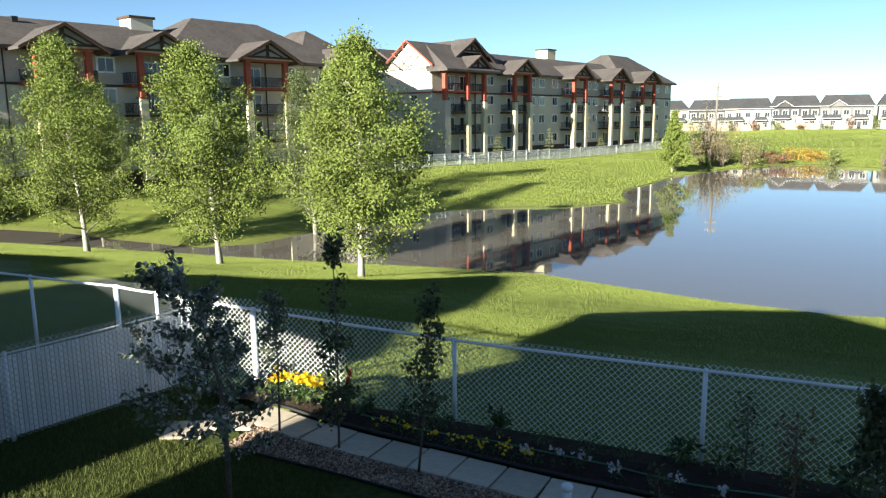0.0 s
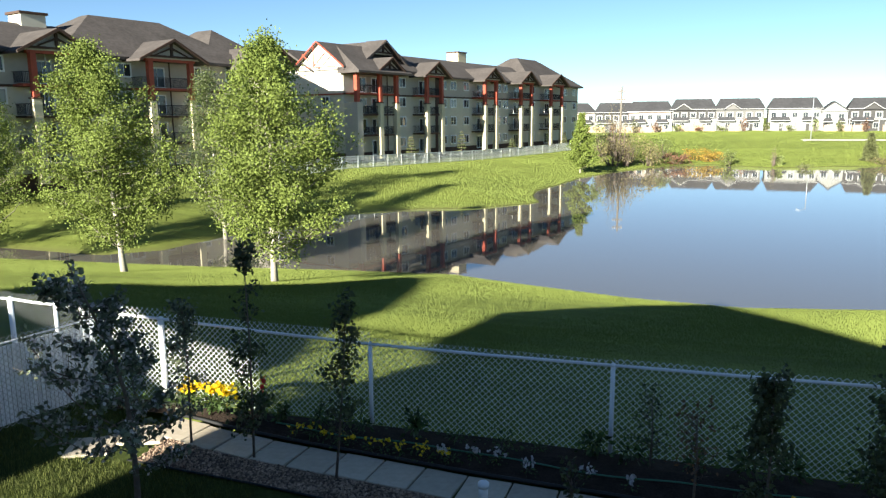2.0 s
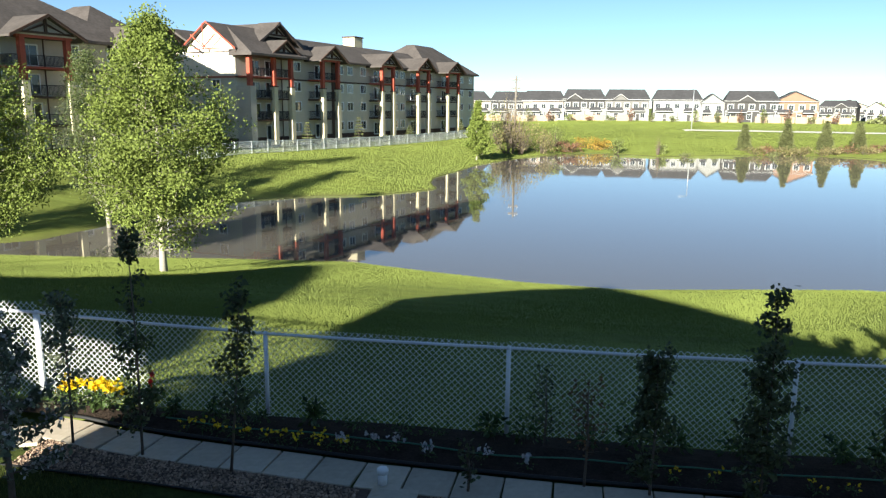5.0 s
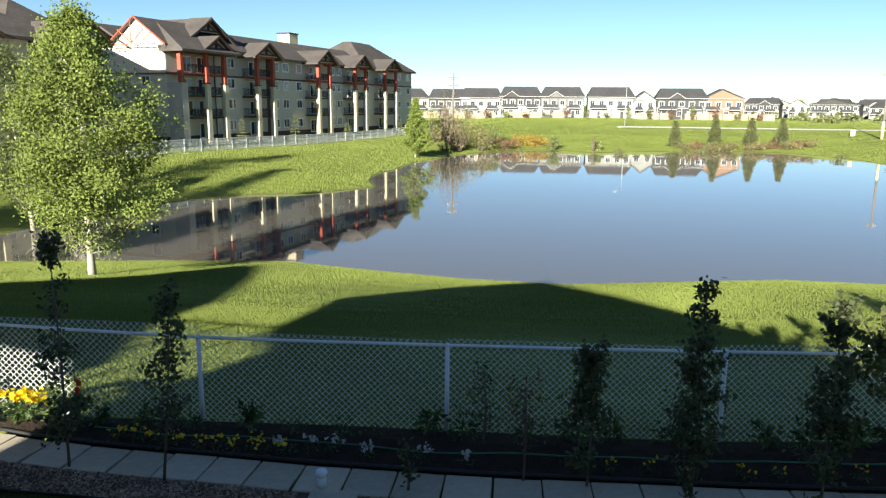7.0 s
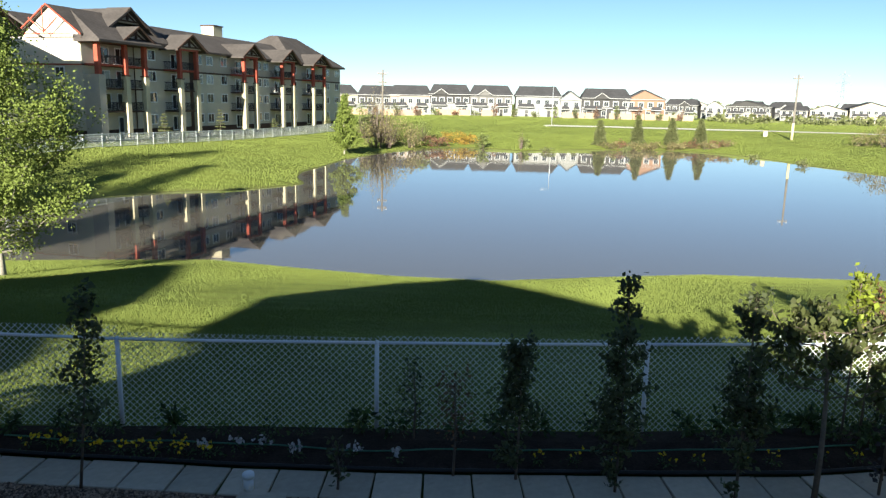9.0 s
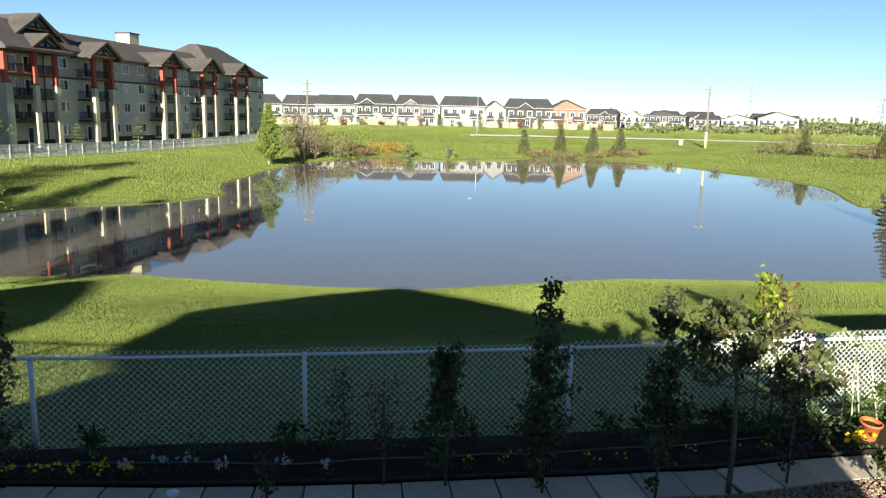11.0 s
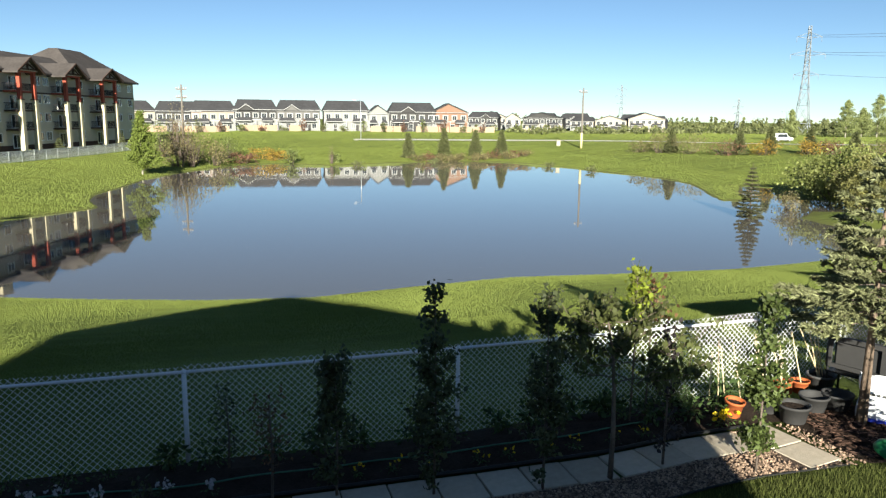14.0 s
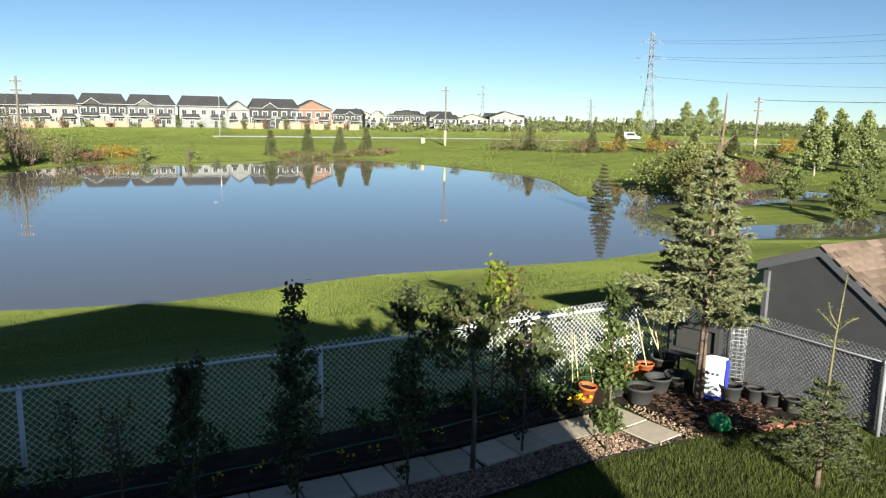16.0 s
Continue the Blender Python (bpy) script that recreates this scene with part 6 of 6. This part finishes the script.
pot("plant_pot", "terracotta pot tilted beside the paving", 7.25, -1.02, 0.14, 0.26, TERRA, tilt=8, turn=20)
pot("plant_pot", "terracotta pot lying in the bed", 8.66, -0.52, 0.15, 0.20, TERRA, tilt=-14, turn=30)
pot("plant_pot", "second terracotta pot by the fence", 8.95, -0.52, 0.14, 0.20, TERRA)
pot("plant_pot", "big grey pot with canes near the fence", 9.32, -0.56, 0.22, 0.28, GREYPOT)
pot("nursery_pot", "wide black nursery pot half full of soil", 7.98, -1.42, 0.22, 0.26, BLACKPOT)
pot("nursery_pot", "wide black nursery pot standing empty", 8.58, -1.18, 0.21, 0.24, BLACKPOT, False)
pot("nursery_pot", "black nursery pot near the spruce", 8.98, -1.22, 0.22, 0.24, BLACKPOT, False)
pot("nursery_pot", "small black pot by the slabs", 7.86, -1.05, 0.15, 0.18, BLACKPOT)
pot("nursery_pot", "small black pot along the screened fence", 9.62, -2.18, 0.14, 0.22, BLACKPOT)
pot("nursery_pot", "small black pot in the fence row", 9.72, -2.42, 0.13, 0.20, BLACKPOT)
pot("nursery_pot", "black pot standing under the fence", 9.80, -2.72, 0.14, 0.22, BLACKPOT)
pot("nursery_pot", "square-shouldered black pot below the bag", 9.30, -2.00, 0.17, 0.26, BLACKPOT)
for a in ((7.05, -0.75, 0, 7.07, -0.72, 0.95), (7.25, -0.72, 0, 7.20, -0.68, 1.10), (7.40, -0.70, 0, 7.30, -0.62, 0.98), (8.2, -0.55, 0, 8.15, -0.35, 0.95), (8.35, -0.5, 0, 8.2, -0.3, 1.0), (9.27, -0.57, 0.2, 9.10, -0.42, 1.12), (9.33, -0.55, 0.2, 9.20, -0.40, 1.14), (9.39, -0.54, 0.2, 9.33, -0.36, 1.05), (8.75, -0.4, 0, 8.7, -0.25, 0.9), (8.58, -0.58, 0.15, 8.50, -0.30, 0.92), (8.64, -0.60, 0.15, 8.66, -0.30, 0.88), (8.95, -0.56, 0.15, 8.92, -0.28, 0.98), (9.30, -0.60, 0.2, 9.02, -0.34, 1.05), (7.85, -0.5, 0, 7.80, -0.28, 0.9)):
    cane(*a, r=0.010)
st = thing("storage_stand", "dark wire storage stand with a tilted bin", "storage stand", m=pose(9.66, -0.98, 0, 0, 0, -70) @ Matrix.Diagonal((1.28, 1, 0.92, 1)))
for sx in (-0.32, 0.32):
    for sy in (-0.22, 0.22):
        part("leg", tubes(([(sx, sy, 0), (sx, sy, 1.15)], 0.016, 8)), IRON, st)
part("shelf", boxes((-0.34, -0.24, 0.45, 0.34, 0.24, 0.48)), IRON, st)
part("frame", boxes((-0.34, -0.25, 1.02, 0.34, -0.20, 1.10), (-0.34, -0.25, 0.62, -0.28, -0.20, 1.02), (0.28, -0.25, 0.62, 0.34, -0.20, 1.02), (-0.34, -0.25, 0.55, 0.34, -0.20, 0.62)), BLACKPOT, st)
part("bin", boxes((-0.27, -0.19, 0.5, 0.27, 0.2, 1.0)), BLACKPOT, st, bevel=0.03)
ck = thing("wire_cage", "tall galvanised wire plant cage", "plant cage", m=Matrix.Translation((9.98, -1.52, 0)) @ Matrix.Diagonal((0.6, 0.6, 1.05, 1)))
for i in range(8):
    a = i * math.tau / 8
    part("upright", tubes(([(0.2 * math.cos(a), 0.2 * math.sin(a), 0), (0.2 * math.cos(a), 0.2 * math.sin(a), 1.1)], 0.004, 5)), LAMPGREY, ck)
for k in range(9):
    z = 0.12 + k * 0.12
    part("hoop", tubes(([(0.2 * math.cos(a), 0.2 * math.sin(a), z) for a in np.linspace(0, math.tau, 17)], 0.004, 5)), LAMPGREY, ck)
# the sack of garden soil
sk = thing("soil_bag", "white plastic garden sack with blue edge", "sack", m=pose(9.10, -1.76, 0.04, -8, 0, -55))
bm = bmesh.new()
nx, nz = 9, 13
grid = []
rr = np.random.default_rng(3)
for s in (-1, 1):
    g = []
    for j in range(nz):
        for i in range(nx):
            u, v = i / (nx - 1) * 2 - 1, j / (nz - 1)
            th = 0.085 * (1 - u * u) ** 0.5 * (1 - (2 * v - 1) ** 6) + 0.006
            g.append(bm.verts.new((u * (0.23 + 0.015 * math.sin(v * 9)), s * th + rr.normal() * 0.005, v * 0.66 + 0.02 * math.sin(u * 4 + s))))
    grid.append(g)
    for j in range(nz - 1):
        for i in range(nx - 1):
            q = [g[j * nx + i], g[j * nx + i + 1], g[(j + 1) * nx + i + 1], g[(j + 1) * nx + i]]
            bm.faces.new(q if s < 0 else q[::-1]).smooth = True
rim = lambda g: [g[i] for i in range(nx)] + [g[j * nx + nx - 1] for j in range(1, nz)] + [g[(nz - 1) * nx + i] for i in range(nx - 2, -1, -1)] + [g[j * nx] for j in range(nz - 2, 0, -1)]
ra, rc = rim(grid[0]), rim(grid[1])
for i in range(len(ra)):
    j = (i + 1) % len(ra)
    bm.faces.new((ra[j], ra[i], rc[i], rc[j]))
part("sack", bm, material("white_film", (0.78, 0.78, 0.80), rough=0.35, spread=0.05, bump=0.5, bump_scale=18.0), sk)
BLUEFILM = material("blue_film", (0.03, 0.05, 0.45), rough=0.35, spread=0.06)
part("blue_side", boxes((0.215, -0.06, 0.03, 0.262, 0.06, 0.64)), BLUEFILM, sk, bevel=0.012)
part("blue_foot", boxes((-0.20, -0.085, 0.0, 0.20, -0.07, 0.055)), BLUEFILM, sk, bevel=0.005)
for i in range(4):
    part("print_bar", boxes((-0.12 + i * 0.07, -0.105, 0.38, -0.08 + i * 0.07, -0.099, 0.42)), GREYPOT, sk)
gb = thing("green_float", "round green plastic lid on the soil", "lid", m=pose(8.37, -2.60, 0.05, 22, 10, 0))
part("shell", lathe([(0.16, 0), (0.17, 0.02), (0.15, 0.10), (0.09, 0.16), (0.01, 0.18)], 20), material("green_plastic", (0.02, 0.17, 0.06), rough=0.4, spread=0.1), gb)
mulch = np.random.default_rng(9)
n = 1200
mx, my = mulch.uniform(7.9, 10.2, n), mulch.uniform(-3.0, -1.15, n)
ok = (my > -2.75 + 0.10 * (mx - 8)) & (mx > 7.85 + 0.2 * (my + 2.6))
mx, my = mx[ok], my[ok]
sz = mulch.uniform(0.02, 0.05, (len(mx), 1, 1)) * np.array([1.4, 0.7, 0.35]) * mulch.uniform(0.6, 1.3, (len(mx), 1, 3))
an = mulch.uniform(0, 6.28, len(mx))
Q = octa[None] * sz
Q = np.stack([Q[..., 0] * np.cos(an)[:, None] - Q[..., 1] * np.sin(an)[:, None], Q[..., 0] * np.sin(an)[:, None] + Q[..., 1] * np.cos(an)[:, None], Q[..., 2]], -1) + np.stack([mx, my, 0.06 + 0 * mx], -1)[:, None]
MULCH = material("bark_mulch", (0.085, 0.050, 0.036), rough=0.95, spread=0.5, scale=20.0, per="island", spec=0.1)
tagged(arrays("bark_mulch", Q.reshape(-1, 3), (oct_f[None] + 6 * np.arange(len(mx))[:, None, None]).reshape(-1, 3), MULCH), "reddish bark mulch and stones under the spruce", "mulch", kind="stuff")
cb = raw("corner_bed_soil", [(7.85, -1.2, 0.035), (10.2, -1.2, 0.05), (10.2, -3.2, 0.05), (9.2, -2.95, 0.035), (7.95, -2.75, 0.03)], [(4, 3, 2, 1, 0)], SOIL)
tagged(cb, "dark soil bed under the corner spruce", "flower bed", kind="structure")
BRICKY = material("edging_brick", (0.33, 0.15, 0.09), rough=0.9, spread=0.15, per="object")
bk = shared("edging_brick", lambda: boxes((-0.10, -0.05, 0, 0.10, 0.05, 0.06)), BRICKY)
edge = thing("brick_edging", "row of red bricks edging the corner bed", "edging")
for i in (4, 5, 6, 7):
    place("brick", bk, edge, pose(8.0 + i * 0.225, -2.80 - i * 0.035 - 0.02 * math.sin(i * 2.1), 0.01, 0, 0, -9 + 4 * math.sin(i * 3.0)))
pp = thing("vent_pipe", "short white capped pipe rising from the slab", "pipe", m=Matrix.Translation((-1.61, -1.72, 0.02)))
part("pipe", lathe([(0.055, 0), (0.055, 0.17)], 16), METAL, pp)
part("cap", lathe([(0.066, 0.14), (0.068, 0.18), (0.058, 0.20), (0.01, 0.205)], 16), METAL, pp)
HOSE = material("green_hose", (0.06, 0.16, 0.10), rough=0.5, spread=0.12)
tagged(part("garden_hose", tubes(([(x, float(np.interp(x, [-4.8, -4, -2.7, -1.8, -1.1, 0.1, 1.9, 2.4, 3.8, 4.7, 5.8], [-0.55, -0.64, -0.70, -0.80, -0.88, -1.0, -0.98, -1.02, -1.05, -0.98, -0.95])) + 0.02 * math.sin(x * 3.7), 0.10 + 0.012 * math.sin(x * 2.3)) for x in np.linspace(-4.8, 5.8, 70)], 0.011, 7)), HOSE), "green garden hose lying along the flower bed", "hose")
# square catch basin cover on the lawn by the apartments
mk = thing("marker_box", "small pale marker box on the far lawn", "marker", m=Matrix.Translation((-36.0, 87.0, float(ground_height(-36.0, 87.0)))))
part("cabinet", boxes((-0.3, -0.3, -0.1, 0.3, 0.3, 0.8)), PALE, mk, bevel=0.04)
part("lid", boxes((-0.34, -0.34, 0.8, 0.34, 0.34, 0.88)), BEIGE, mk)

# ---- flowers and bed plants ----
PETAL_Y = leaf_material("yellow_petal", (0.82, 0.60, 0.02), 0.15, 0.3)
PETAL_W = leaf_material("white_petal", (0.52, 0.49, 0.49), 0.12, 0.3)
PETAL_R = leaf_material("red_petal", (0.45, 0.02, 0.02), 0.15, 0.3)
BLADE = leaf_material("bed_plant_leaf", (0.060, 0.095, 0.028), 0.35, 0.3)


def flower(name, label, x, y, h, w, petal, seed, blooms=14, psize=(0.03, 0.05), n=70, group="flowers in the bed"):
    """A clump: leaves below, blooms on top."""
    r = np.random.default_rng(seed)
    o = thing(name, label, "flower", group, m=Matrix.Translation((x, y, bed_height(x, y) - 0.01)))
    c = r.normal(size=(n, 3)) * [w * 0.35, w * 0.35, h * 0.22] + [0, 0, h * 0.45]
    c[:, 2] = np.abs(c[:, 2])
    leaves("foliage", c, (h * 0.14, h * 0.32), BLADE, o, seed, 0.5)
    if blooms:
        b = r.normal(size=(blooms, 3)) * [w * 0.36, w * 0.36, h * 0.08] + [0, 0, h * 0.92]
        b = np.repeat(b, 5, axis=0) + r.normal(size=(blooms * 5, 3)) * psize[0] * 0.4
        leaves("bloom", b, psize, petal, o, seed + 1, 0.9)["kind"] = "stuff"
    return o


fr = random.Random(12)
for i, x in enumerate((-6.42, -6.27, -5.98, -5.84, -5.74)):
    flower("tulip", "bright yellow tulips in the sun", x + 0.05, -0.36 + 0.05 * fr.random(), 0.40, 0.16, PETAL_Y, 300 + i, 9, (0.06, 0.10), 46)
for i in range(11):
    x = -4.4 + i * 0.22 + fr.uniform(-0.05, 0.05)
    flower("pansy", "small yellow pansies along the bed edge", x, path_far(x) + 0.15 + fr.uniform(-0.05, 0.06), 0.17, 0.16, PETAL_Y, 320 + i, 6, (0.025, 0.045), 40)
for i, x in enumerate((-2.26, -1.89, -1.60, -1.18, -0.52, 0.0)):
    flower("white_flower", "white flowering clump in dark soil", x, path_far(x) + 0.22 + fr.uniform(-0.06, 0.08), 0.19, 0.16, PETAL_W, 340 + i, 8, (0.03, 0.05), 40)
for i in range(9):
    x = 1.7 + i * 0.48 + fr.uniform(-0.08, 0.08)
    flower("pansy", "small amber pansies along the bed edge", x, path_far(x) + 0.17 + fr.uniform(-0.06, 0.06), 0.17, 0.16, PETAL_Y, 350 + i, 4, (0.02, 0.04), 44)
for i, x in enumerate((6.80, 6.98)):
    flower("pansy", "sunlit yellow pansies beside the pot", x, -1.32 + fr.uniform(-0.08, 0.15), 0.2, 0.18, PETAL_Y, 370 + i, 6, (0.04, 0.065), 44)
flower("red_flower", "small red flower by the fence", -5.15, -0.25, 0.55, 0.15, PETAL_R, 380, 3, (0.05, 0.08), 50)
for i in range(24):
    x = -7.2 + i * 0.61 + fr.uniform(-0.12, 0.12)
    flower("bed_plant", "dark leafy plant against the fence", x, -0.30 + fr.uniform(-0.16, 0.12), fr.uniform(0.16, 0.42), fr.uniform(0.2, 0.36), PETAL_W, 400 + i, 0, n=110, group="plants in the bed")
for i in range(16):
    x = 5.4 + i * 0.17 + fr.uniform(-0.1, 0.1)
    flower("bed_plant", "green leafy plant in the sunny bed", x, -0.62 + fr.uniform(-0.4, 0.35), fr.uniform(0.2, 0.5), fr.uniform(0.22, 0.4), PETAL_W, 440 + i, 0, n=90, group="plants in the bed")

# ---- grass ----
def tufts(name, label, x0, x1, y0, y1, n, h, w, mat, seed, keep=None, level=None, sweep=1.5708):
    """Upright grass blades as single triangles."""
    r = np.random.default_rng(seed)
    x, y = r.uniform(x0, x1, n), r.uniform(y0, y1, n)
    if keep is not None:
        k = keep(x, y)
        x, y = x[k], y[k]
    z = ground_height(x, y) if level is None else np.full(len(x), level)
    n = len(x)
    a = r.uniform(-sweep, sweep, n)
    hh, ww = r.uniform(*h, n), r.uniform(*w, n)
    l = r.normal(size=(n, 2)) * hh[:, None] * 0.35
    V = np.empty((n, 3, 3))
    V[:, 0] = np.stack([x - np.cos(a) * ww, y - np.sin(a) * ww, z - 0.02], -1)
    V[:, 1] = np.stack([x + np.cos(a) * ww, y + np.sin(a) * ww, z - 0.02], -1)
    V[:, 2] = np.stack([x + l[:, 0], y + l[:, 1], z + hh], -1)
    return tagged(arrays(name, V.reshape(-1, 3), np.arange(3 * n).reshape(-1, 3), mat), label, "grass", kind="stuff")


LAWNBLADE = leaf_material("lawn_blade", (0.148, 0.178, 0.035), 0.06, 0.15, 0.8)
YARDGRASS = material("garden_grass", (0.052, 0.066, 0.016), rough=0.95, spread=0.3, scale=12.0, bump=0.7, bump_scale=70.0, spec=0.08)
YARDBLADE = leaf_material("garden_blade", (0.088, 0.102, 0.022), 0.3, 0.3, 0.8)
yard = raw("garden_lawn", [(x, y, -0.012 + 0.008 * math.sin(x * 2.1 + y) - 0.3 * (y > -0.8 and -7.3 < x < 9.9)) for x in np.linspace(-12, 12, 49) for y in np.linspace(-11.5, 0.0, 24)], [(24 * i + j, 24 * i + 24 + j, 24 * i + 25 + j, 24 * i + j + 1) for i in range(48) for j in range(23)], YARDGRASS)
tagged(yard, "thick dark green garden lawn", "lawn", kind="structure")
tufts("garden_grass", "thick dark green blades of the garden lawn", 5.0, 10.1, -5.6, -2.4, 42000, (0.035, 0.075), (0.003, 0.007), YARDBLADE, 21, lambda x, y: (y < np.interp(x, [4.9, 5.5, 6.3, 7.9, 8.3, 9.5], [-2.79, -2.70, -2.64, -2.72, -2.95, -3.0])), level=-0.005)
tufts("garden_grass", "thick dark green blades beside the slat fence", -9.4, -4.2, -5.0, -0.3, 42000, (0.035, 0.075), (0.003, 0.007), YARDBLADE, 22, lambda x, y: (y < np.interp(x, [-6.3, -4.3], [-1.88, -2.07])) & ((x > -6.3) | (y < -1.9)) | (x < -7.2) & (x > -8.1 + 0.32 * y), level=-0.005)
tufts("park_grass", "fine blades of the park lawn near the fence", -26, 20, 0.3, 12, 500000, (0.032, 0.058), (0.0045, 0.008), LAWNBLADE, 23, sweep=0.7)
tufts("park_grass", "fine blades of the park lawn by the water", -50, 45, 12, 29, 500000, (0.045, 0.070), (0.006, 0.011), LAWNBLADE, 24, lambda x, y: shore_distance(x, y) > 0.25, sweep=0.7)
tufts("park_grass", "blades of the lawn on the far bank", -62, 75, 57, 152, 300000, (0.15, 0.21), (0.014, 0.028), LAWNBLADE, 25, lambda x, y: (shore_distance(x, y) > 0.4) & (x > -4 - 0.62 * y), sweep=0.7)
tufts("park_grass", "blades of the meadow towards the houses", -45, 190, 55, 232, 260000, (0.12, 0.20), (0.03, 0.06), LAWNBLADE, 26, lambda x, y: ((y > 152) | (x > 75)) & (shore_distance(x, y) > 0.5) & (x < y * 1.35 + 25), sweep=0.7)
